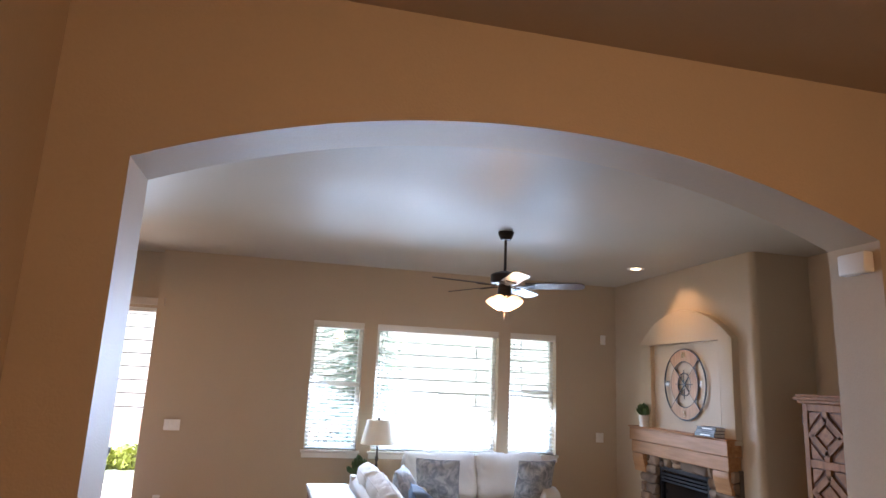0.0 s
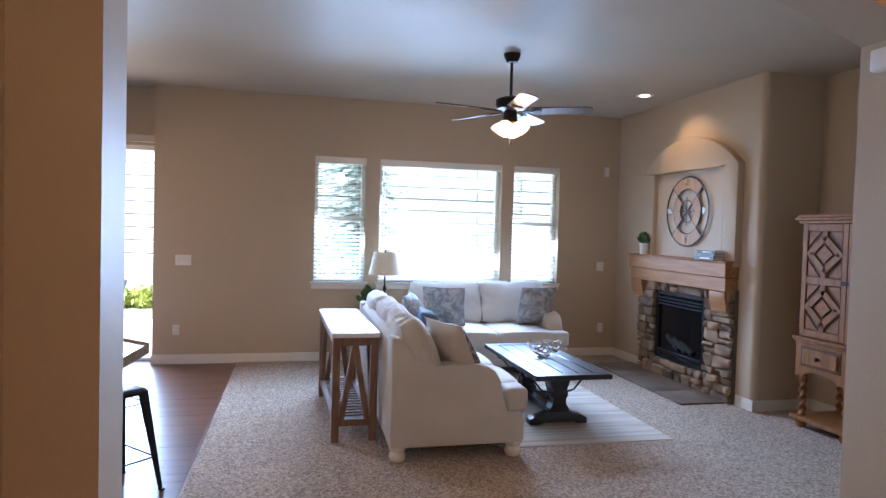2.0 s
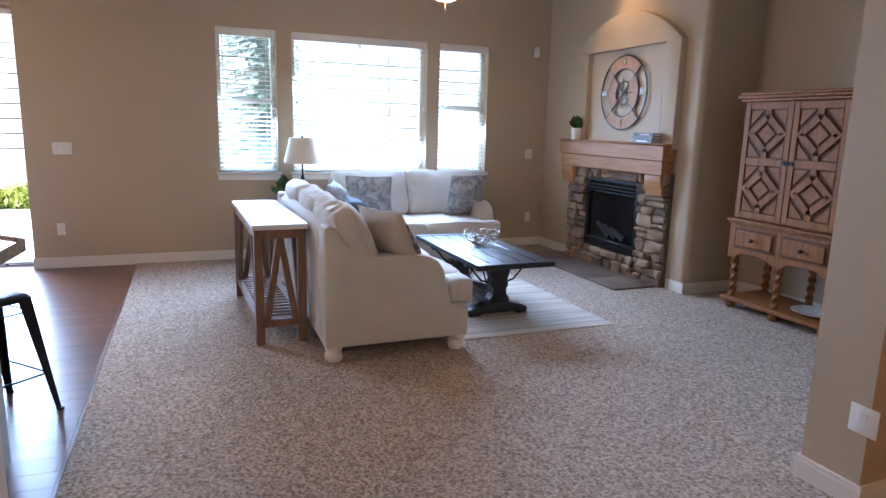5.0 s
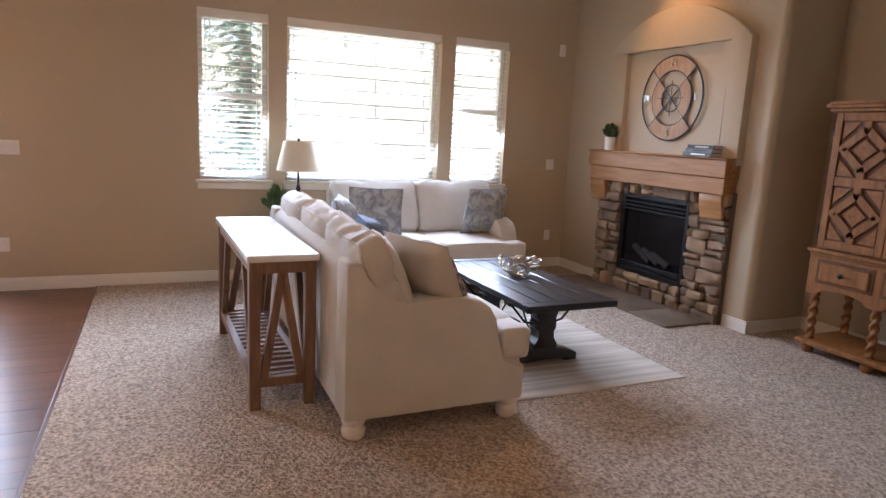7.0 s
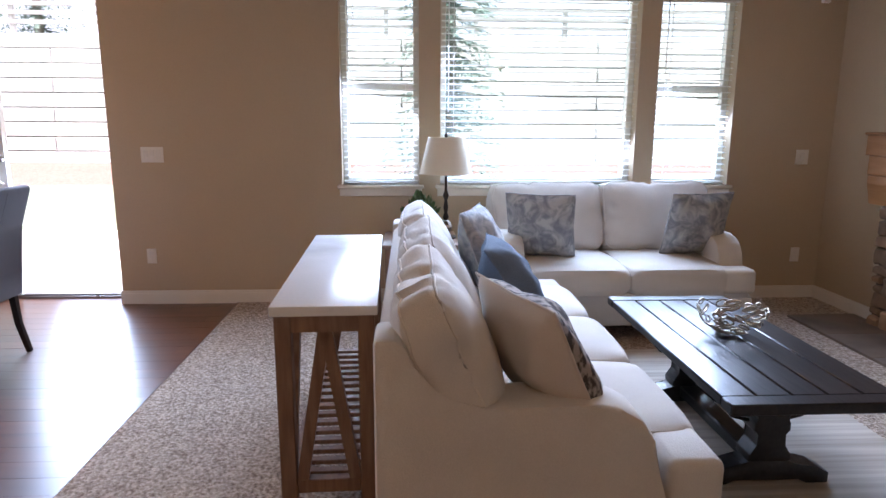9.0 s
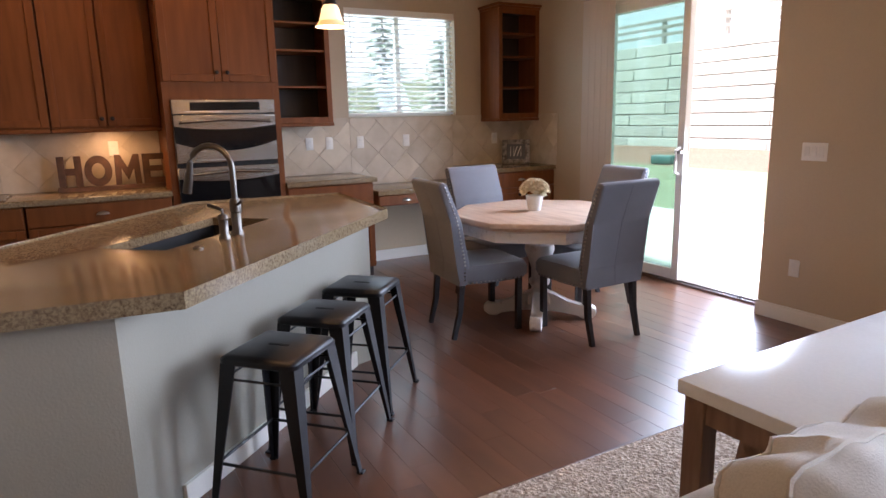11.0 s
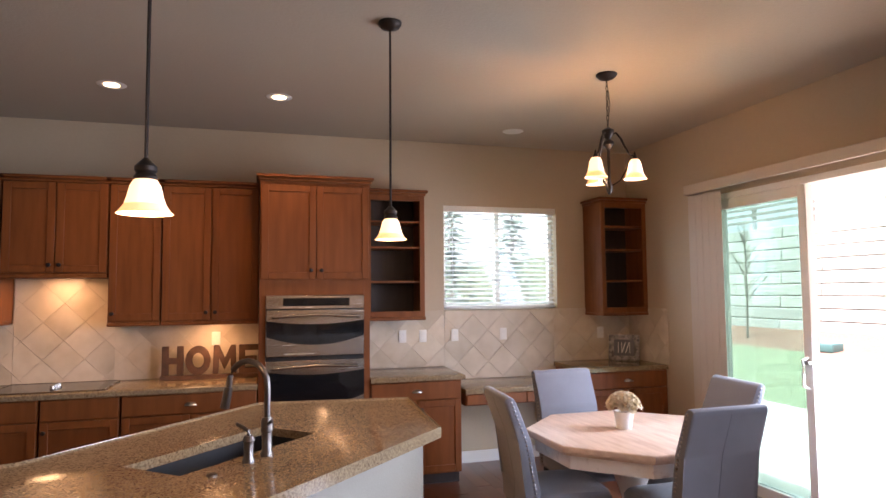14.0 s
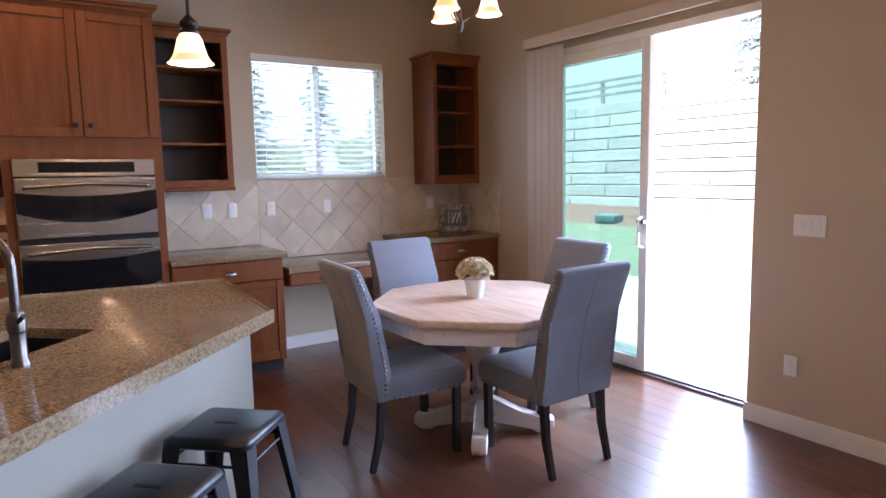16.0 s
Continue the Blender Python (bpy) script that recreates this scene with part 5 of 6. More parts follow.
def wall_plate(name, m, w, h, holes, label, category):
    p = thing(name, m, label, category, "white wall plates")
    part("plate", B(-w / 2, -0.007, -h / 2, w / 2, 0, h / 2, 0.003, 2), M_PLASTIC, p)
    n = holes
    for k in range(n):
        x = (k - (n - 1) / 2) * 0.046
        if category == "outlet":
            for z in (-0.02, 0.02):
                part("socket", B(-0.014, -0.0085, z - 0.013, 0.014, -0.006, z + 0.013, 0.002), M_CERAMIC, p)
        else:
            part("rocker", B(x - 0.016, -0.010, -0.033, x + 0.016, -0.006, 0.033, 0.003), M_CERAMIC, p)
    return p


wall_plate("light_switch", pose(-0.72, NY, 1.155), 0.165, 0.115, 3, "white triple light switch on the tan wall", "switch")
wall_plate("outlet", pose(-0.785, NY, 0.38), 0.072, 0.115, 1, "white electrical outlet above the skirting", "outlet")
wall_plate("light_switch", pose(4.30, NY, 1.15), 0.10, 0.115, 1, "white light switch near the fireplace", "switch")
wall_plate("outlet", pose(4.33, NY, 0.365), 0.072, 0.115, 1, "white electrical outlet above the skirting", "outlet")
solid("motion_sensor", B(-0.03, -0.04, -0.06, 0.03, 0, 0.06, 0.01, 3), M_PLASTIC, (4.34, NY, 2.36), "small white sensor high on the wall", "sensor")
wall_plate("outlet", pose(AR, 2.44, 0.37, 0, 0, -90), 0.115, 0.115, 1, "white electrical outlet in the arch reveal", "outlet")
solid("door_chime", B(-0.07, -0.05, -0.045, 0.07, 0, 0.045, 0.01, 3), M_PLASTIC, (AR, 2.52, 2.31, 0, 0, -90), "white box high in the arch reveal", "chime")

# ---- kitchen ----
CT = 0.915
UF, BF = KX + 0.33, KX + 0.61
NAT = Matrix(((0, 0, 1, 0), (1, 0, 0, 0), (0, 1, 0, 0), (0, 0, 0, 1)))


def shaker(parent, x, y0, y1, z0, z1, name="door", knob=None, pull=False):
    """A framed front in the plane x, facing +x."""
    r = 0.055 if z1 - z0 > 0.25 else 0.0
    if r:
        d = part(name, boxes((x, y0, z0, x + 0.02, y0 + r, z1), (x, y1 - r, z0, x + 0.02, y1, z1), (x, y0 + r, z0, x + 0.02, y1 - r, z0 + r), (x, y0 + r, z1 - r, x + 0.02, y1 - r, z1), bevel=0.003), M_CHERRY, parent)
        part("panel", B(x, y0 + r, z0 + r, x + 0.010, y1 - r, z1 - r), M_CHERRY, d)
    else:
        d = part(name, B(x, y0, z0, x + 0.02, y1, z1, 0.004), M_CHERRY, parent)
    if knob:
        part("knob", lathe([(0.006, 0), (0.006, 0.012), (0.016, 0.016), (0.016, 0.024), (0.007, 0.030)], 12), M_BRONZE, d, "dark bronze knob", pose(x + 0.02, knob[0], knob[1], 0, 90, 0))
    if pull:
        cy, cz = (y0 + y1) / 2, (z0 + z1) / 2
        bm = bmesh.new()
        for k in range(9):
            a = math.pi * k / 8
            for t in range(5):
                b = math.pi / 2 * t / 4
                bm.verts.new((x + 0.02 + 0.024 * math.sin(b) * math.sin(a) ** 0.6, cy - 0.045 * math.cos(a), cz - 0.012 + 0.026 * math.cos(b) * math.sin(a)))
        bm.verts.ensure_lookup_table()
        for k in range(8):
            for t in range(4):
                bm.faces.new([bm.verts[i] for i in (k * 5 + t, k * 5 + t + 1, k * 5 + t + 6, k * 5 + t + 5)])
        bmesh.ops.remove_doubles(bm, verts=bm.verts, dist=1e-5)
        part("cup_pull", bm, M_NICKEL, d, "dark nickel cup pull")
    return d


def crown(parent, xf, y0, y1, z, name="crown_moulding"):
    part(name, boxes((KX, y0 - 0.012, z - 0.01, xf + 0.03, y1 + 0.012, z + 0.015), (KX, y0 - 0.03, z + 0.015, xf + 0.05, y1 + 0.03, z + 0.04), bevel=0.006), M_CHERRY, parent)


def upper(y0, y1, z0, z1, doors, label, x=UF):
    c = thing("wall_cabinet", (0, 0, 0), label, "cabinet", "cherry kitchen cabinets")
    part("body", B(KX, y0 + 0.001, z0, x - 0.001, y1 - 0.001, z1), M_CHERRY, c)
    w = (y1 - y0) / doors
    for k in range(doors):
        a, b = y0 + k * w, y0 + (k + 1) * w
        inner = b - 0.035 if (k % 2 == 0 and doors > 1) else a + 0.035
        shaker(c, x, a + 0.004, b - 0.004, z0 + 0.012, z1 - 0.012, knob=(inner, z0 + 0.07))
    part("light_rail", B(KX, y0, z0 - 0.03, x + 0.025, y1, z0, 0.005), M_CHERRY, c)
    crown(c, x, y0, y1, z1)
    return c


TOP = 2.50
upper(1.62, 2.52, 1.42, TOP, 2, "cherry wood wall cabinet over the cooktop counter")
upper(2.53, 3.255, 1.78, TOP, 2, "short cherry wood wall cabinet above the cooktop")
upper(3.265, 3.645, 1.40, TOP, 1, "cherry wood wall cabinet with one tall door")
upper(3.65, 4.395, 1.40, TOP, 2, "cherry wood wall cabinet with two tall doors")


def base(y0, y1, doors, label, drawer=True, top=CT - 0.04, pulls=True):
    c = thing("base_cabinet", (0, 0, 0), label, "cabinet", "cherry kitchen cabinets")
    part("body", B(KX, y0 + 0.001, 0.10, BF, y1 - 0.001, top), M_CHERRY, c)
    part("plinth", B(KX, y0 + 0.002, 0.0, BF - 0.07, y1 - 0.002, 0.10), M_CHERRYSHADE, c)
    z = top - 0.165 if drawer else top - 0.01
    if drawer:
        shaker(c, BF, y0 + 0.006, y1 - 0.006, z + 0.008, top - 0.01, "drawer", pull=pulls)
    w = (y1 - y0) / doors
    for k in range(doors):
        a, b = y0 + k * w, y0 + (k + 1) * w
        inner = b - 0.035 if (k % 2 == 0 and doors > 1) else a + 0.035
        shaker(c, BF, a + 0.006, b - 0.006, 0.115, z, knob=(inner, z - 0.07))
    return c


base(1.25, 2.35, 2, "cherry wood base cabinet below the granite counter")
base(2.36, 2.89, 1, "cherry wood base cabinet below the cooktop", pulls=False)
base(2.90, 3.42, 1, "cherry wood base cabinet below the cooktop", pulls=False)
base(3.43, 4.39, 2, "cherry wood base cabinet with drawer and two doors")
base(5.285, 6.065, 2, "cherry wood base cabinet beside the oven tower")
base(7.26, NOOK - 0.005, 2, "cherry wood base cabinet in the nook corner")

# oven tower
ot = thing("oven_cabinet", (0, 0, 0), "tall cherry wood oven cabinet", "cabinet", "cherry kitchen cabinets")
T0, T1 = 4.40, 5.28
for spec in ((KX, T0, 0.0, BF, T0 + 0.05, TOP + 0.02), (KX, T1 - 0.05, 0.0, BF, T1, TOP + 0.02)):
    part("side_panel", B(*spec), M_CHERRY, ot)
part("upper_box", B(KX, T0 + 0.05, 1.60, BF - 0.002, T1 - 0.05, TOP + 0.02), M_CHERRY, ot)
part("lower_box", B(KX, T0 + 0.05, 0.0, BF - 0.002, T1 - 0.05, 0.42), M_CHERRY, ot)
shaker(ot, BF, T0 + 0.012, (T0 + T1) / 2 - 0.002, 1.73, TOP - 0.01, knob=((T0 + T1) / 2 - 0.04, 1.80))
shaker(ot, BF, (T0 + T1) / 2 + 0.002, T1 - 0.012, 1.73, TOP - 0.01, knob=((T0 + T1) / 2 + 0.04, 1.80))
shaker(ot, BF, T0 + 0.012, T1 - 0.012, 0.11, 0.40, "drawer")
crown(ot, BF, T0, T1, TOP + 0.03)
ov = thing("double_oven", (BF, 0, 0), "stainless steel double wall oven with dark glass doors", "oven")
O0, O1 = T0 + 0.052, T1 - 0.052
part("body", boxes((-0.5, O0, 0.422, 0.006, O1, 1.598)), M_BLACKMETAL, ov)
part("control_panel", B(0.006, O0, 1.49, 0.028, O1, 1.598, 0.004), M_STEEL, ov)
part("display", B(0.028, O0 + 0.13, 1.515, 0.031, O1 - 0.12, 1.578, 0.002), M_BLACKGLASS, ov)
for z0, z1 in ((1.115, 1.485), (0.60, 1.085)):
    d = part("oven_door", B(0.006, O0, z0, 0.034, O1, z1, 0.006), M_STEEL, ov, "stainless oven door")
    pts = []
    n = 16
    for i in range(n + 1):
        u = -1 + 2 * i / n
        pts.append(((O0 + O1) / 2 + u * (O1 - O0) / 2 * 0.995, z0 + 0.16 - 0.07 * (1 - u * u) if z1 - z0 < 0.4 else z0 + 0.20 - 0.08 * (1 - u * u)))
    for i in range(n + 1):
        u = 1 - 2 * i / n
        pts.append(((O0 + O1) / 2 + u * (O1 - O0) / 2 * 0.995, z1 - 0.105 - 0.03 * (u * u - 1) * -1 + 0.02))
    part("window", prism(pts, 0.0345, 0.037), M_BLACKGLASS, d, "dark glass window", NAT)
    hz = z1 - 0.05
    part("handle", tube([(0.034, O0 + 0.05, hz - 0.012), (0.07, O0 + 0.06, hz - 0.006), (0.075, (O0 + O1) / 2, hz + 0.012), (0.07, O1 - 0.06, hz - 0.006), (0.034, O1 - 0.05, hz - 0.012)], 0.012, 10), M_STEEL, d)
part("lower_panel", B(0.006, O0, 0.43, 0.03, O1, 0.585, 0.004), M_STEEL, ov)


def open_shelf(y0, y1, label):
    c = thing("open_wall_shelf", (0, 0, 0), label, "shelf", "open cherry wall shelves")
    z0, z1 = 1.40, TOP - 0.01
    part("side_panel", B(KX, y0, z0, UF, y0 + 0.02, z1), M_CHERRY, c)
    part("side_panel", B(KX, y1 - 0.02, z0, UF, y1, z1), M_CHERRY, c)
    # back, bottom and top panels carry the shelf's inner shade as a near-black tone
    part("back_panel", B(KX, y0 + 0.02, z0, KX + 0.012, y1 - 0.02, z1), M_CHERRYSHADE, c)
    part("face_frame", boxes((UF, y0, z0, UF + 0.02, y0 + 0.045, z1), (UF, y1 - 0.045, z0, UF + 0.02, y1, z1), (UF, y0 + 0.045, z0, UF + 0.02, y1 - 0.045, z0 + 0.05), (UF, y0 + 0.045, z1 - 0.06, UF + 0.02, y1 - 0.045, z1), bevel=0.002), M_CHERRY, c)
    part("bottom_panel", B(KX + 0.012, y0 + 0.02, z0, UF, y1 - 0.02, z0 + 0.02), M_CHERRYSHADE, c)
    part("top_panel", B(KX + 0.012, y0 + 0.02, z1 - 0.02, UF, y1 - 0.02, z1), M_CHERRYSHADE, c)
    for z in (1.70, 2.005, 2.235):
        part("shelf_board", B(KX + 0.012, y0 + 0.02, z, UF - 0.01, y1 - 0.02, z + 0.018, 0.002), M_CHERRY, c)
    part("light_rail", B(KX, y0 - 0.005, z0 - 0.03, UF + 0.03, y1 + 0.005, z0, 0.005), M_CHERRY, c)
    crown(c, UF, y0, y1, z1)
    return c


open_shelf(5.29, 5.82, "cherry wood open wall shelf, empty")
open_shelf(7.60, NOOK - 0.005, "cherry wood open wall shelf, empty, in the corner")


def counter(name, pts, z0, z1, label):
    return solid(name, prism(pts, z0, z1, bevel=0.012, seg=3), M_GRANITE, (0, 0, 0), label, "countertop")


CF = BF + 0.035
counter("granite_worktop", [(KX, 1.22), (CF, 1.22), (CF, 4.395), (KX, 4.395)], CT - 0.04, CT, "gold speckled granite worktop along the wall")
counter("granite_worktop", [(KX, 5.285), (CF, 5.285), (CF, 6.095), (KX, 6.095)], CT - 0.04, CT, "gold speckled granite worktop beside the ovens")
counter("granite_worktop", [(KX, 7.235), (CF, 7.235), (CF, NOOK - 0.005), (KX, NOOK - 0.005)], CT - 0.04, CT, "gold speckled granite worktop in the corner")
dk = thing("built_in_desk", (0, 0, 0), "built-in granite desk with slim cherry wood drawers", "desk")
part("desktop", prism([(KX, 6.10), (CF, 6.10), (CF, 7.23), (KX, 7.23)], 0.745, 0.785, bevel=0.01, seg=3), M_GRANITE, dk, "granite desk top")
part("drawer_box", B(KX + 0.1, 6.105, 0.64, BF, 7.225, 0.745), M_CHERRY, dk)
for a, b in ((6.11, 6.66), (6.67, 7.22)):
    shaker(dk, BF, a, b, 0.648, 0.738, "drawer", pull=True)
cook = thing("cooktop", (KX + 0.33, 2.93, CT), "glass cooktop set into the granite", "cooktop")
part("glass_plate", B(-0.25, -0.38, 0, 0.25, 0.38, 0.008, 0.003), M_BLACKGLASS, cook)
part("rim", boxes((-0.26, -0.39, 0, -0.25, 0.39, 0.010), (0.25, -0.39, 0, 0.26, 0.39, 0.010), (-0.25, -0.39, 0, 0.25, -0.38, 0.010), (-0.25, 0.38, 0, 0.25, 0.39, 0.010)), M_STEEL, cook)
for k in range(4):
    part("knob", lathe([(0.02, 0), (0.018, 0.022), (0.0, 0.024)], 14), M_STEEL, cook, "", pose(0.1 - 0.055 * k, 0.0, 0.008))
bulb_c = (1.0, 0.60, 0.28)
area_light("under_cabinet_lamp", (KX + 0.18, 4.02, 1.365), (KX + 0.12, 4.02, 0.9), 0.12, 0.6, 3.2, bulb_c)
area_light("hood_lamp", (KX + 0.18, 2.9, 1.745), (KX + 0.12, 2.9, 0.9), 0.15, 0.6, 3.6, bulb_c)

# the HOME sign on the worktop
sg = thing("letter_sign", pose(KX + 0.16, 4.02, CT), "brown wooden HOME letters standing on a base", "sign")
part("base_bar", B(-0.035, -0.39, 0, 0.035, 0.39, 0.035, 0.003), M_SIGNWOOD, sg)


def slab_letter(ch):
    """A thick sawn letter 0.24 high, in the plane of y and z, its base at the origin."""
    h, w, t, d = 0.24, 0.165, 0.05, 0.022
    if ch == "H":
        return boxes((-d, -w / 2, 0, d, -w / 2 + t, h), (-d, w / 2 - t, 0, d, w / 2, h), (-d, -w / 2 + t, h * 0.4, d, w / 2 - t, h * 0.4 + t))
    if ch == "E":
        return boxes((-d, -w / 2, 0, d, -w / 2 + t, h), (-d, -w / 2 + t, 0, d, w / 2, 0.048), (-d, -w / 2 + t, 0.098, d, w / 2 - 0.02, 0.142), (-d, -w / 2 + t, h - 0.048, d, w / 2, h))
    if ch == "M":
        bm = prism([(-0.095, 0), (-0.052, 0), (-0.045, 0.13), (0.0, 0.035), (0.045, 0.13), (0.052, 0), (0.095, 0), (0.088, h), (0.048, h), (0.0, 0.135), (-0.048, h), (-0.088, h)], -d, d)
    else:
        bm = bmesh.new()
        ring = []
        for r, q in ((0.098, h / 2), (0.046, h / 2 - 0.058)):
            for x in (-d, d):
                ring.append([bm.verts.new((r * math.cos(2 * math.pi * i / 28), h / 2 + q * math.sin(2 * math.pi * i / 28), x)) for i in range(28)])
        for a, b in ((0, 1), (1, 3), (3, 2), (2, 0)):
            for i in range(28):
                bm.faces.new((ring[a][i], ring[a][(i + 1) % 28], ring[b][(i + 1) % 28], ring[b][i]))
    for v in bm.verts:
        v.co = (v.co.z, v.co.x, v.co.y)
    return bm


for ch, y in (("H", -0.295), ("O", -0.10), ("M", 0.11), ("E", 0.305)):
    part("letter", slab_letter(ch), M_SIGNWOOD, sg, "", pose(0, y, 0.034))

# picture frame
pf = thing("picture_frame", pose(KX + 0.22, 7.90, CT, 0, 0, 52) @ pose(0, 0, 0, -10, 0, 0), "whitewashed ornate picture frame standing on the worktop", "picture frame")
part("frame", boxes((-0.15, -0.014, 0.0, -0.098, 0.012, 0.26), (0.098, -0.014, 0.0, 0.15, 0.012, 0.26), (-0.098, -0.014, 0.0, 0.098, 0.012, 0.05), (-0.098, -0.014, 0.21, 0.098, 0.012, 0.26), bevel=0.008), M_FRAMEGREY, pf)
bead = finish(lathe([(0.016, 0.0), (0.014, 0.005), (0.006, 0.009)], 10), "carved_bead", M_FRAMEGREY)
for k in range(7):
    for x, z in ((-0.132 + k * 0.044, 0.016), (-0.132 + k * 0.044, 0.244), (-0.134, 0.02 + k * 0.037), (0.134, 0.02 + k * 0.037)):
        o = new("carved_bead", bead)
        o.parent, o.matrix_basis = pf, pose(x, -0.014, z, 90, 0, 0)
part("print", B(-0.098, -0.004, 0.05, 0.098, 0.006, 0.21), M_PAPER, pf)
for x0, x1 in ((-0.055, -0.055), (-0.022, -0.022), (-0.022, 0.015), (0.015, 0.05), (0.055, 0.055)):
    part("print_bar", beam((x0, -0.006, 0.08), (x1, -0.006, 0.185), 0.004, 0.008), M_CERAMIC, pf)
part("strut", beam((0, 0.012, 0.15), (0, 0.07, 0.0), 0.03, 0.006), M_BLACKWOOD, pf)

for y in (5.69, 5.885, 6.20, 6.695):
    wall_plate("outlet", pose(KX + 0.012, y, 1.205, 0, 0, 90), 0.072, 0.115, 1, "white outlet on the tiled backsplash", "outlet")
wall_plate("outlet", pose(KX + 0.012, 7.76, 1.19, 0, 0, 90), 0.072, 0.115, 1, "white outlet on the tiled backsplash", "outlet")
wall_plate("outlet", pose(KX + 0.012, 4.05, 1.235, 0, 0, 90), 0.072, 0.115, 1, "white outlet on the tiled backsplash", "outlet")

# ---- island ----
isl = thing("kitchen_island", (0, 0, 0), "angled kitchen island with granite top and painted knee wall", "island")
top_pts = [(-0.27, 4.07), (-1.535, 5.297), (-2.49, 5.35), (-2.60, 4.40), (-1.43, 3.44), (-1.25, 2.72), (-0.40, 2.72)]
hole = [(-1.66, 4.67), (-1.90, 4.42), (-1.28, 3.86), (-1.06, 4.10)]


def island_top():
    """The granite slab with the opening for the sink."""
    bm = bmesh.new()
    levels = []
    for z in (CT - 0.04, CT):
        o = [bm.verts.new((x, y, z)) for x, y in top_pts]
        h = [bm.verts.new((x, y, z)) for x, y in hole]
        es = [bm.edges.new((r[i], r[(i + 1) % len(r)])) for r in (o, h) for i in range(len(r))]
        bmesh.ops.triangle_fill(bm, use_beauty=True, use_dissolve=False, edges=es)
        levels.append((o, h))
    for k in range(2):
        a, b = levels[0][k], levels[1][k]
        for i in range(len(a)):
            bm.faces.new((a[i], a[(i + 1) % len(a)], b[(i + 1) % len(a)], b[i]))
    rim = [e for e in bm.edges if all(v in levels[1][0] for v in e.verts) and len([f for f in e.link_faces if abs(f.normal.z) < 0.5]) > 0]
    bm.normal_update()
    rim = [e for e in bm.edges if all(v in levels[1][0] for v in e.verts) and any(abs(f.normal.z) < 0.5 for f in e.link_faces)]
    bmesh.ops.bevel(bm, geom=rim, offset=0.015, segments=3, profile=0.5, affect="EDGES")
    return bm


part("granite_top", island_top(), M_GRANITE, isl, "polished gold speckled granite top")
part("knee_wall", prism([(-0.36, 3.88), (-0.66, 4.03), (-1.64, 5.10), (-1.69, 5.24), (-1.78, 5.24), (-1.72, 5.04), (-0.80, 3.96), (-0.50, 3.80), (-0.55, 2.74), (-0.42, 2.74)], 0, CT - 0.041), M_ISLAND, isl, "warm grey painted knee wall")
part("cabinet_side", prism([(-1.78, 5.235), (-2.40, 5.27), (-2.52, 4.44), (-1.40, 3.52), (-1.22, 2.74), (-0.56, 2.74), (-0.51, 3.79), (-0.81, 3.95), (-1.73, 5.03)], 0.1, CT - 0.25), M_CHERRY, isl)
part("baseboard", prism([(-0.655, 4.045), (-1.635, 5.112), (-1.645, 5.10), (-0.665, 4.033)], 0, 0.09), M_TRIM, isl)
sk = thing("sink", (0, 0, 0), "black undermount sink basin in the island", "sink")
bm = bmesh.new()
c = Vector((sum(p[0] for p in hole) / 4, sum(p[1] for p in hole) / 4, 0))
r0 = [bm.verts.new((x + (x - c.x) * 0.02, y + (y - c.y) * 0.02, CT - 0.042)) for x, y in hole]
r1 = [bm.verts.new((c.x + (x - c.x) * 0.9, c.y + (y - c.y) * 0.9, CT - 0.24)) for x, y in hole]
for i in range(4):
    bm.faces.new((r0[i], r0[(i + 1) % 4], r1[(i + 1) % 4], r1[i]))
bm.faces.new(r1)
part("basin", bm, M_SINK, sk)
part("drain", lathe([(0.0, 0.0), (0.04, 0.001), (0.045, 0.004)], 20), M_NICKEL, sk, "", pose(c.x, c.y, CT - 0.238))
fa = thing("faucet", (-1.285, 4.43, CT), "dark brushed steel gooseneck kitchen faucet", "faucet")
part("base", lathe([(0.028, 0), (0.028, 0.012), (0.022, 0.02), (0.022, 0.10), (0.026, 0.105), (0.026, 0.15), (0.02, 0.165)], 20), M_FAUCET, fa)
dirx, diry = -0.62, -0.78
arc_ = [(0, 0, 0.16), (0, 0, 0.30)] + [(dirx * 0.105 * (1 - math.cos(a)), diry * 0.105 * (1 - math.cos(a)), 0.30 + 0.105 * math.sin(a)) for a in [math.pi * i / 10 for i in range(1, 10)]] + [(dirx * 0.215, diry * 0.215, 0.27)]
part("spout", tube(arc_, 0.0135, 12), M_FAUCET, fa)
part("spray_head", tube([(dirx * 0.213, diry * 0.213, 0.285), (dirx * 0.235, diry * 0.235, 0.19)], 0.018, 12, r_end=0.021), M_FAUCET, fa)
part("lever", tube([(0.01, 0, 0.13), (0.06, 0.02, 0.16)], 0.007, 8), M_FAUCET, fa)
so = thing("soap_dispenser", (-1.19, 4.355, CT), "dark brushed steel soap dispenser beside the faucet", "soap dispenser")
part("body", lathe([(0.026, 0), (0.026, 0.01), (0.02, 0.02), (0.021, 0.085), (0.026, 0.09), (0.018, 0.11)], 16), M_FAUCET, so)
part("spout", tube([(0, 0, 0.11), (0, 0, 0.13), (-0.055, -0.05, 0.15)], 0.008, 8), M_FAUCET, so)
solid("sink_button", lathe([(0.022, 0), (0.022, 0.005), (0.012, 0.008)], 16), M_FAUCET, (-1.03, 4.22, CT), "small metal air switch button beside the sink", "button")

# ---- bar stools ----


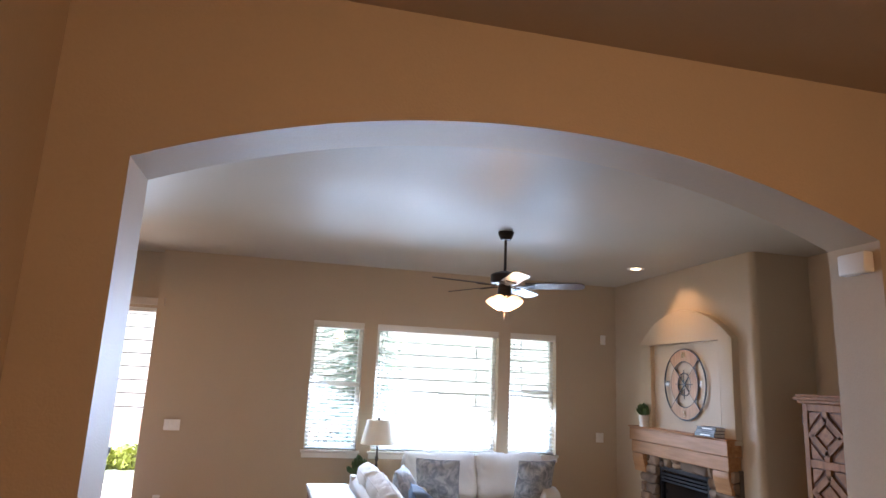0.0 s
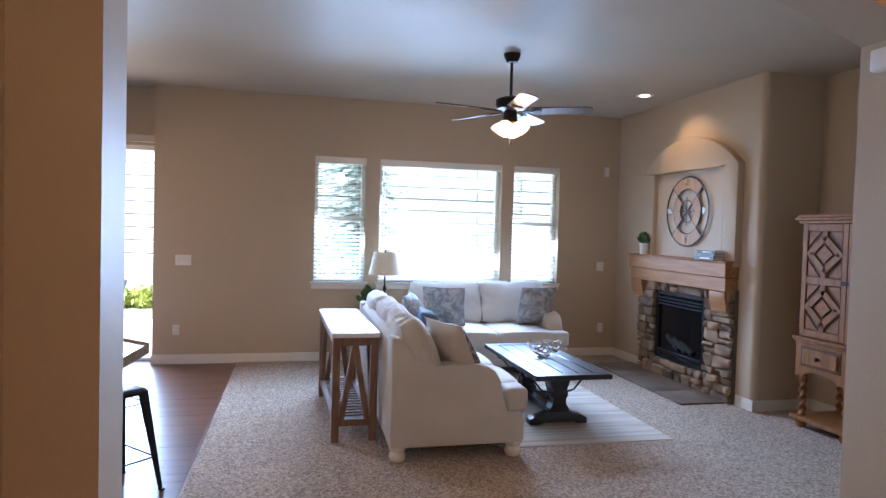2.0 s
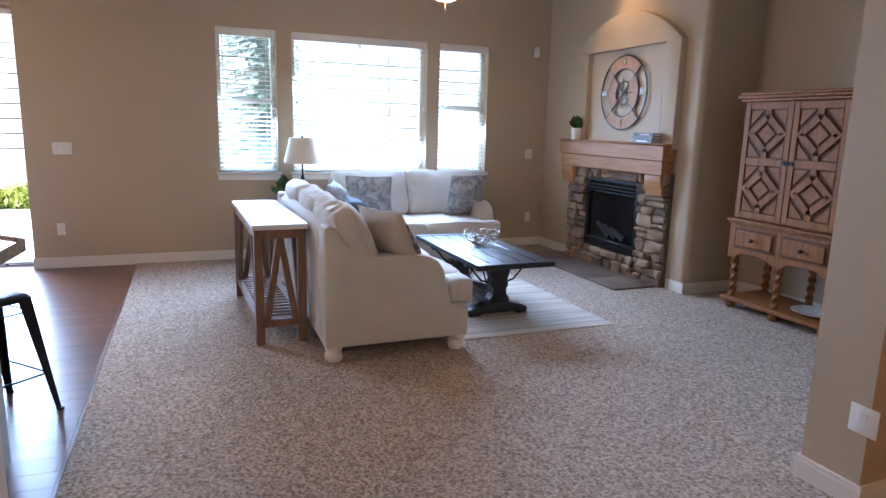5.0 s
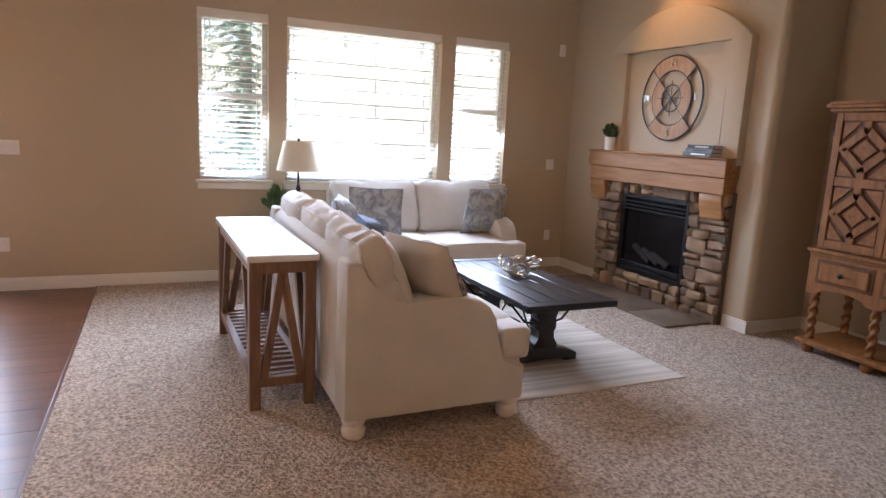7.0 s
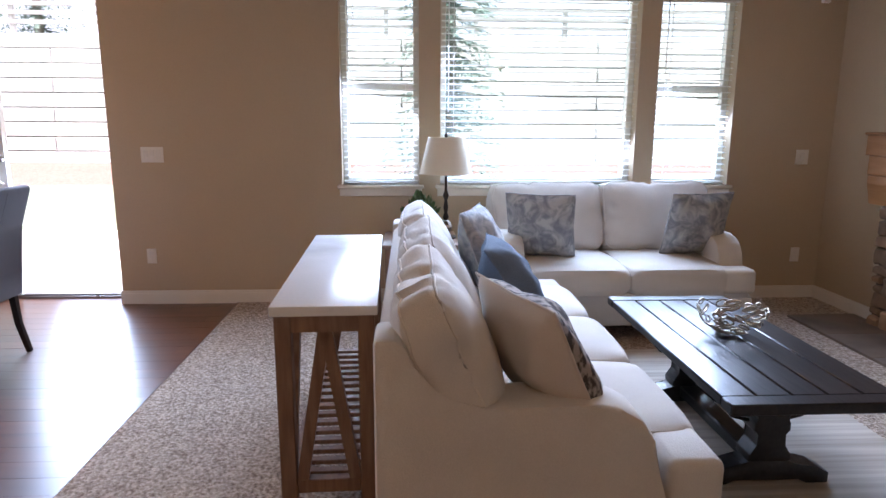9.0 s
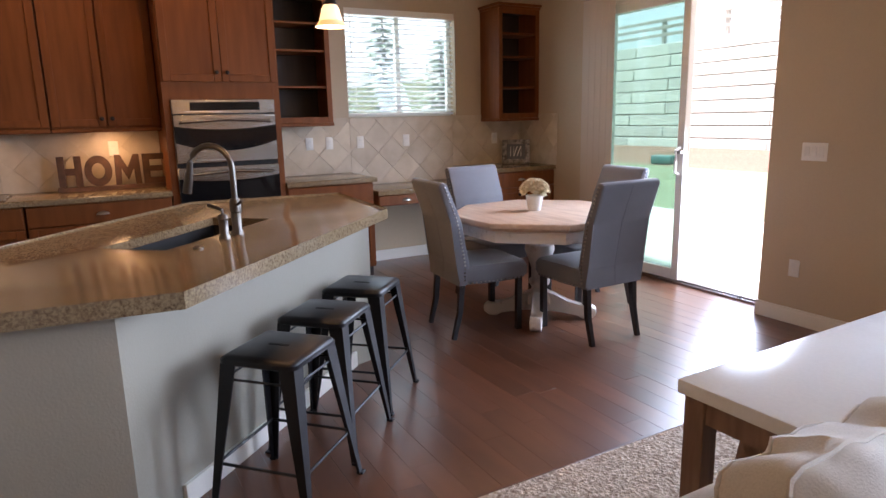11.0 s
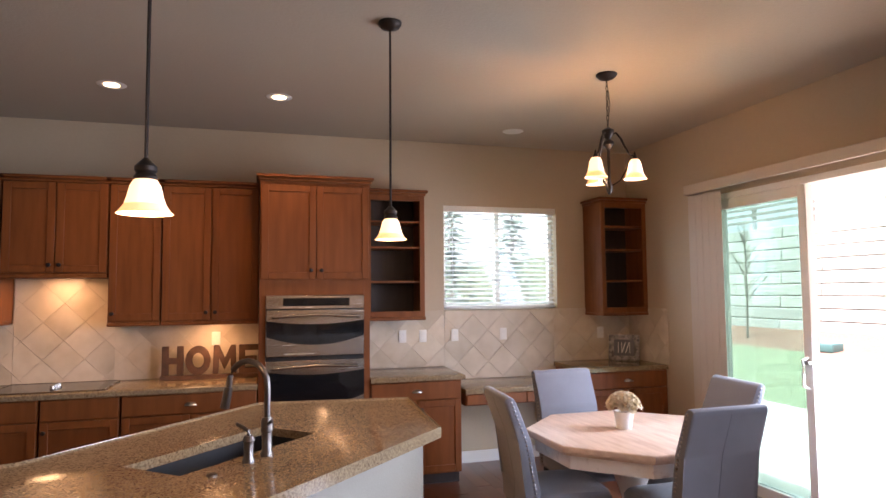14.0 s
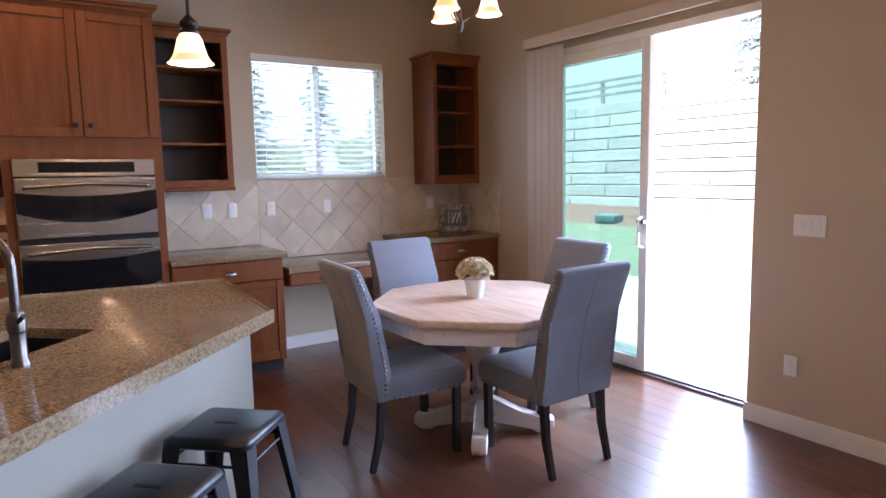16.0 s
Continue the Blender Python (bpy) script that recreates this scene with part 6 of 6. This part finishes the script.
def stool(m):
    s = thing("bar_stool", m, "matte black metal backless bar stool", "stool", "black metal bar stools at the island")
    H = 0.61
    seat = B(-0.158, -0.158, H - 0.045, 0.158, 0.158, H, 0.03, 3)
    part("seat", seat, M_BLACKMETAL, s)
    part("grip_slot", B(-0.045, -0.011, H - 0.004, 0.045, 0.011, H + 0.0015, 0.004), M_SINK, s)
    for sx in (-1, 1):
        for sy in (-1, 1):
            bm = bmesh.new()
            for z, c, w in ((H - 0.03, 0.15, 0.062), (0.0, 0.21, 0.022)):
                for dx, dy in ((0, 0), (-w, 0), (-w, -0.006), (-0.006, -0.006), (-0.006, -w), (0, -w)):
                    bm.verts.new((sx * (c + dx), sy * (c + dy), z))
            bm.verts.ensure_lookup_table()
            for i in range(6):
                j = (i + 1) % 6
                bm.faces.new([bm.verts[k] for k in (i, j, j + 6, i + 6)])
            part("leg", bm, M_BLACKMETAL, s)
            part("foot_pad", B(sx * 0.205 - 0.015, sy * 0.205 - 0.015, 0.0, sx * 0.205 + 0.015, sy * 0.205 + 0.015, 0.012, 0.003), M_BLACKMETAL, s)
    for z, c in ((0.20, 0.185), (0.52, 0.152)):
        for k in range(4):
            a = pose(0, 0, 0, 0, 0, 90 * k)
            part("rung", tube([a @ Vector((-c, c - 0.006, z)), a @ Vector((c, c - 0.006, z))], 0.006 if z < 0.4 else 0.005, 6), M_BLACKMETAL, s)
    return s


st = stool(pose(-1.24, 5.01, 0.0, 0, 0, 46))
copy_thing(st, pose(-0.90, 4.70, 0.0, 0, 0, 45))
copy_thing(st, pose(-0.55, 4.405, 0.0, 0, 0, 43))

# ---- dining set ----
TX, TY = -1.83, 6.59
dt = thing("dining_table", (TX, TY, 0), "octagonal dining table with pale oak top and whitewashed pedestal", "dining table")
octo = lambda r, off=0.0: [(r * math.cos(radians(-66.5 + 45 * k)), r * math.sin(radians(-66.5 + 45 * k))) for k in range(8)]
part("tabletop", prism(octo(0.64), 0.735, 0.768, bevel=0.01, seg=3), M_TABLEWOOD, dt, "pale oak octagonal top")
part("moulding", prism(octo(0.615), 0.715, 0.735), M_TABLEWOOD, dt)
part("apron", prism(octo(0.58), 0.635, 0.715), M_WHITEWASH, dt)
part("pedestal", lathe([(0.09, 0.10), (0.085, 0.16), (0.06, 0.19), (0.055, 0.22), (0.075, 0.25), (0.075, 0.27), (0.058, 0.29), (0.06, 0.36), (0.085, 0.44), (0.105, 0.49), (0.10, 0.53), (0.07, 0.555), (0.08, 0.58), (0.085, 0.60), (0.14, 0.64)], 28), M_WHITEWASH, dt)
for k in range(4):
    a = -41 + 90 * k
    f = part("pedestal_foot", extrude_y([(0.04, 0.05), (0.04, 0.20), (0.10, 0.175), (0.20, 0.115), (0.30, 0.085), (0.36, 0.10), (0.40, 0.075), (0.40, 0.03), (0.36, 0.0), (0.30, 0.0), (0.27, 0.035), (0.15, 0.055)], -0.04, 0.04, 0.010), M_WHITEWASH, dt, "", pose(0, 0, 0, 0, 0, a))
fl = thing("flower_pot", (-1.875, 6.575, 0.768), "cream artificial flowers in a small white pot", "flowers")
part("pot", shell([(0.045, 0), (0.062, 0.105)], 28, 0.006), M_CERAMIC, fl)
part("soil", lathe([(0.035, 0.01), (0.05, 0.09)], 16), M_BARK, fl)
rnd = random.Random(6)
for k in range(26):
    a, e = k * 2.4, math.asin(0.08 + 0.9 * k / 26)
    p = Vector((math.cos(a) * math.cos(e) * 0.080, math.sin(a) * math.cos(e) * 0.080, 0.125 + 0.075 * math.sin(e)))
    bm = bmesh.new()
    for r in range(3):
        for j in range(7):
            b = 6.283 * j / 7 + r * 0.5
            d = Vector((math.cos(b), math.sin(b), 0.5 + r * 0.7)).normalized()
            sd_ = Vector((-math.sin(b), math.cos(b), 0)) * 0.017
            q = d * (0.046 - r * 0.007)
            bm.faces.new([bm.verts.new(v) for v in (Vector((0, 0, 0)), q * 0.6 + sd_, q, q * 0.6 - sd_)])
    n = p - Vector((0, 0, 0.1))
    part("blossom", bm, M_CREAM, fl, "", Matrix.Translation(p) @ n.to_track_quat("Z", "Y").to_matrix().to_4x4())


def chair(m, group="grey upholstered chairs round the table"):
    """A dining chair that faces +y, its back legs near y = -0.22."""
    c = thing("dining_chair", m, "grey linen dining chair with nailhead trim and black legs", "chair", group)
    part("seat", slab(-0.235, -0.20, 0.36, 0.235, 0.27, 0.485, 0.035, 4, 0.012, 2), M_GREYFAB, c)
    prof = [(-0.165, 0.36), (-0.155, 0.50), (-0.205, 0.78), (-0.295, 1.005), (-0.315, 1.03), (-0.35, 1.03), (-0.365, 1.005), (-0.285, 0.78), (-0.235, 0.50), (-0.245, 0.36)]
    part("backrest", extrude_x(prof, -0.235, 0.235, 0.016), M_GREYFAB, c)
    part("back_seam", tube([(0, -0.244, 0.38), (0, -0.2345, 0.50), (0, -0.2845, 0.78), (0, -0.362, 1.0)], 0.0028, 6), M_GREYFAB, c)
    for sx in (-1, 1):
        part("front_leg", beam((sx * 0.195, 0.225, 0.37), (sx * 0.19, 0.225, 0.0), 0.036, 0.036), M_BLACKWOOD, c)
        part("back_leg", tube([(sx * 0.195, -0.20, 0.37), (sx * 0.195, -0.215, 0.18), (sx * 0.195, -0.26, 0.0)], 0.026, square=True, r_end=0.019), M_BLACKWOOD, c)
        nails = bmesh.new()
        for k in range(26):
            z = 0.40 + k * 0.024
            y = np.interp(z, [0.36, 0.50, 0.78, 1.02], [-0.20, -0.19, -0.24, -0.33])
            bmesh.ops.create_icosphere(nails, subdivisions=1, radius=0.008, matrix=Matrix.Translation((sx * 0.236, float(y), z)))
        for k in range(14):
            bmesh.ops.create_icosphere(nails, subdivisions=1, radius=0.008, matrix=Matrix.Translation((sx * 0.236, -0.17 + k * 0.03, 0.375)))
        tagged(part("nailhead_trim", nails, M_NICKEL, c, "row of pewter nailheads"), kind="stuff")
    return c


ch = chair(pose(-1.405, 6.667, 0, 0, 0, 91))
copy_thing(ch, pose(-1.89, 6.09, 0, 0, 0, -5))
copy_thing(ch, pose(-2.42, 6.60, 0, 0, 0, -88))
copy_thing(ch, pose(-1.90, 7.10, 0, 0, 0, 176))

# ---- pendant lamps and chandelier ----


def bell_shade(k=1.0, kz=1.0):
    return [(0.094 * k, 0.0), (0.086 * k, 0.008 * kz), (0.068 * k, 0.035 * kz), (0.058 * k, 0.07 * kz), (0.05 * k, 0.105 * kz), (0.036 * k, 0.128 * kz)]


def pendant(x, y, z, power):
    p = thing("pendant_lamp", (x, y, z), "bronze rod pendant with lit frosted bell glass", "pendant lamp", "pendant lamps over the island")
    part("glass_shade", shell(bell_shade(0.9, 0.86)[2:], 36, 0.004), M_PENDANT, p)
    part("shade_rim", shell(bell_shade(0.9, 0.86)[:3], 36, 0.004), M_SHADERIM, p, "amber flared rim")
    part("socket_cap", lathe([(0.034, 0.108), (0.037, 0.116), (0.028, 0.13), (0.034, 0.137), (0.034, 0.15), (0.008, 0.178)], 20), M_BRONZE, p)
    part("rod", tube([(0, 0, 0.175), (0, 0, CEIL - z - 0.03)], 0.006, 8), M_BRONZE, p)
    part("canopy", lathe([(0.008, CEIL - z - 0.045), (0.05, CEIL - z - 0.03), (0.062, CEIL - z - 0.012), (0.062, CEIL - z)], 24), M_BRONZE, p)
    bulb("pendant_bulb", x, y, z + 0.01, power, r=0.03)


pendant(-1.60, 5.05, 1.895, 7)
pendant(-0.52, 4.04, 1.875, 7)
cd = thing("chandelier", (-2.03, 6.61, 0), "small bronze chandelier with three lit bell glasses", "chandelier")
part("canopy", lathe([(0.01, CEIL - 0.045), (0.05, CEIL - 0.03), (0.07, CEIL - 0.008), (0.07, CEIL)], 24), M_BRONZE, cd)
for k in range(9):
    z = CEIL - 0.065 - k * 0.033
    a = k % 2
    part("chain_link", tube([(0.008 * math.cos(t) * (1 - a), 0.008 * math.cos(t) * a, z + 0.02 * math.sin(t)) for t in [6.283 * i / 10 for i in range(11)]], 0.0025, 5), M_BRONZE, cd)
zc = CEIL - 0.39
part("cord", tube([(0.0, 0.0, CEIL - 0.04), (0.016, 0.01, CEIL - 0.2), (0, 0, zc + 0.03)], 0.0025, 5), M_BRONZE, cd)
part("column", lathe([(0.006, zc - 0.42), (0.018, zc - 0.40), (0.022, zc - 0.36), (0.010, zc - 0.33), (0.009, zc - 0.12), (0.035, zc - 0.09), (0.035, zc - 0.07), (0.016, zc - 0.05), (0.038, zc - 0.01), (0.04, zc + 0.01), (0.008, zc + 0.03)], 18), M_BRONZE, cd)
for k in range(3):
    a = radians(59 + 120 * k)
    d = Vector((math.cos(a), math.sin(a), 0))
    pts = [d * r + Vector((0, 0, zc + h)) for r, h in ((0.02, -0.02), (0.05, -0.01), (0.08, -0.05), (0.10, -0.10), (0.13, -0.16), (0.16, -0.17))]
    arm = part("arm", tube(pts, 0.007, 8), M_BRONZE, cd)
    part("scroll", tube([d * r + Vector((0, 0, zc + h)) for r, h in ((0.02, -0.36), (0.07, -0.33), (0.105, -0.27), (0.135, -0.19))], 0.005, 6), M_BRONZE, arm)
    part("socket_cap", lathe([(0.03, -0.03), (0.033, -0.02), (0.02, 0.0), (0.008, 0.03), (0.004, 0.05)], 16), M_BRONZE, arm, "", Matrix.Translation(d * 0.165 + Vector((0, 0, zc - 0.195))))
    part("glass_shade", shell(bell_shade(0.78)[2:], 28, 0.004), M_PENDANT, arm, "lit frosted bell glass", Matrix.Translation(d * 0.165 + Vector((0, 0, zc - 0.325))))
    part("shade_rim", shell(bell_shade(0.78)[:3], 28, 0.004), M_SHADERIM, arm, "amber flared rim", Matrix.Translation(d * 0.165 + Vector((0, 0, zc - 0.325))))
bulb("chandelier_bulb", -2.03, 6.61, 2.30, 22)
bulb("foyer_lamp_bulb", 1.6, -0.6, 2.75, 38, r=0.12)
fl_ = thing("flush_ceiling_lamp", (1.6, -0.6, CEIL), "lit frosted glass ceiling lamp of the entry hall", "ceiling light")
part("glass_bowl", lathe([(0.0, -0.13), (0.1, -0.11), (0.16, -0.06), (0.17, -0.02)], 28), M_PENDANT, fl_)
part("ceiling_plate", lathe([(0.18, -0.02), (0.18, 0.0)], 28), M_BRONZE, fl_)

# ---- many small pieces: floorboards and tiles ----
fw = struct("floor_wood", B(KX, 1.2, -0.035, -0.14, NOOK + 0.02, -0.004), M_FLOOR, "dark cherry floorboards of the kitchen and dining area", "floor")
board = {}
rnd = random.Random(12)
y = 1.2
while y < NOOK + 0.02:
    w = min(0.127, NOOK + 0.02 - y)
    x = KX - rnd.uniform(0, 1.0)
    while x < -0.14:
        ln = rnd.choice((0.9, 1.3, 1.7))
        a, b = max(x, KX), min(x + ln, -0.14)
        if b - a > 0.03:
            key = (round(b - a, 2), round(w, 3))
            if key not in board:
                board[key] = finish(B(0, 0.0003, -0.003, b - a - 0.0008, w - 0.0003, 0.0, 0.0006), "floorboard", M_FLOOR)
            o = new("floorboard", board[key])
            o.parent, o.location = fw, (a, y, rnd.uniform(-0.0004, 0.0004) + 0.0)
        x += ln
    y += w
struct("carpet_strip", B(-0.155, 2.7, 0.0, -0.135, NY - 0.02, 0.010, 0.003), M_FLOOR, "thin wooden strip where carpet meets floorboards", "trim")


def clip(poly, axis, lim, keep_less):
    out = []
    for p, q in zip(poly, poly[1:] + poly[:1]):
        ip, iq = (p[axis] <= lim) == keep_less, (q[axis] <= lim) == keep_less
        if ip:
            out.append(p)
        if ip != iq:
            t = (lim - p[axis]) / (q[axis] - p[axis])
            out.append((p[0] + t * (q[0] - p[0]), p[1] + t * (q[1] - p[1])))
    return out


def backsplash(name, regions, to_world, label):
    bs = thing(name, to_world, label, "backsplash")
    full = {}
    h = 0.215 / 2 ** 0.5
    for y0, y1, z0, z1 in regions:
        part("grout", B(0.0, y0, z0, 0.004, y1, z1), M_GROUT, bs)
        ny, nz = int((y1 - y0) / h) + 3, int((z1 - z0) / h) + 3
        base_y, base_z = math.floor(y0 / (2 * h)) * 2 * h, CT + 0.03
        for i in range(-1, ny + 2):
            for j in range(-2, nz):
                if (i + j) % 2:
                    continue
                cy, cz = base_y + i * h, base_z + j * h
                g = h - 0.0018
                poly = [(cy - g, cz), (cy, cz - g), (cy + g, cz), (cy, cz + g)]
                for axis, lim, less in ((0, y0 + 0.001, False), (0, y1 - 0.001, True), (1, z0 + 0.001, False), (1, z1 - 0.001, True)):
                    poly = clip(poly, axis, lim, less) if len(poly) > 2 else []
                if len(poly) < 3:
                    continue
                poly = [p for k, p in enumerate(poly) if math.dist(p, poly[k - 1]) > 1e-4]
                if len(poly) < 3:
                    continue
                if len(poly) == 4 and abs(poly[0][0] - (cy - g)) < 1e-6 and abs(poly[3][1] - (cz + g)) < 1e-6:
                    if "t" not in full:
                        full["t"] = finish(prism([(-g, 0), (0, -g), (g, 0), (0, g)], 0.002, 0.010, bevel=0.002, seg=1), "tile", M_TILE)
                    o = new("tile", full["t"])
                    o.parent, o.matrix_basis = bs, Matrix.Translation((0, cy, cz)) @ NAT
                else:
                    area = abs(sum(p[0] * q[1] - q[0] * p[1] for p, q in zip(poly, poly[1:] + poly[:1]))) / 2
                    if area > 4e-4:
                        part("tile", prism([(p[0] - cy, p[1] - cz) for p in poly], 0.002, 0.010), M_TILE, bs, "", Matrix.Translation((0, cy, cz)) @ NAT)

backsplash("tile_backsplash", [(1.22, 2.53, CT, 1.39), (2.53, 3.262, CT, 1.75), (3.262, 4.398, CT, 1.37), (5.285, 6.10, CT, 1.44), (6.10, 7.24, 0.785, 1.435), (7.24, NOOK - 0.005, CT, 1.44)], pose(KX, 0, 0), "diagonal travertine tile backsplash on the kitchen wall")
backsplash("tile_backsplash", [(0.0, 0.66, CT, 1.44)], pose(KX, NOOK, 0, 0, 0, -90), "diagonal travertine tile backsplash at the nook corner")
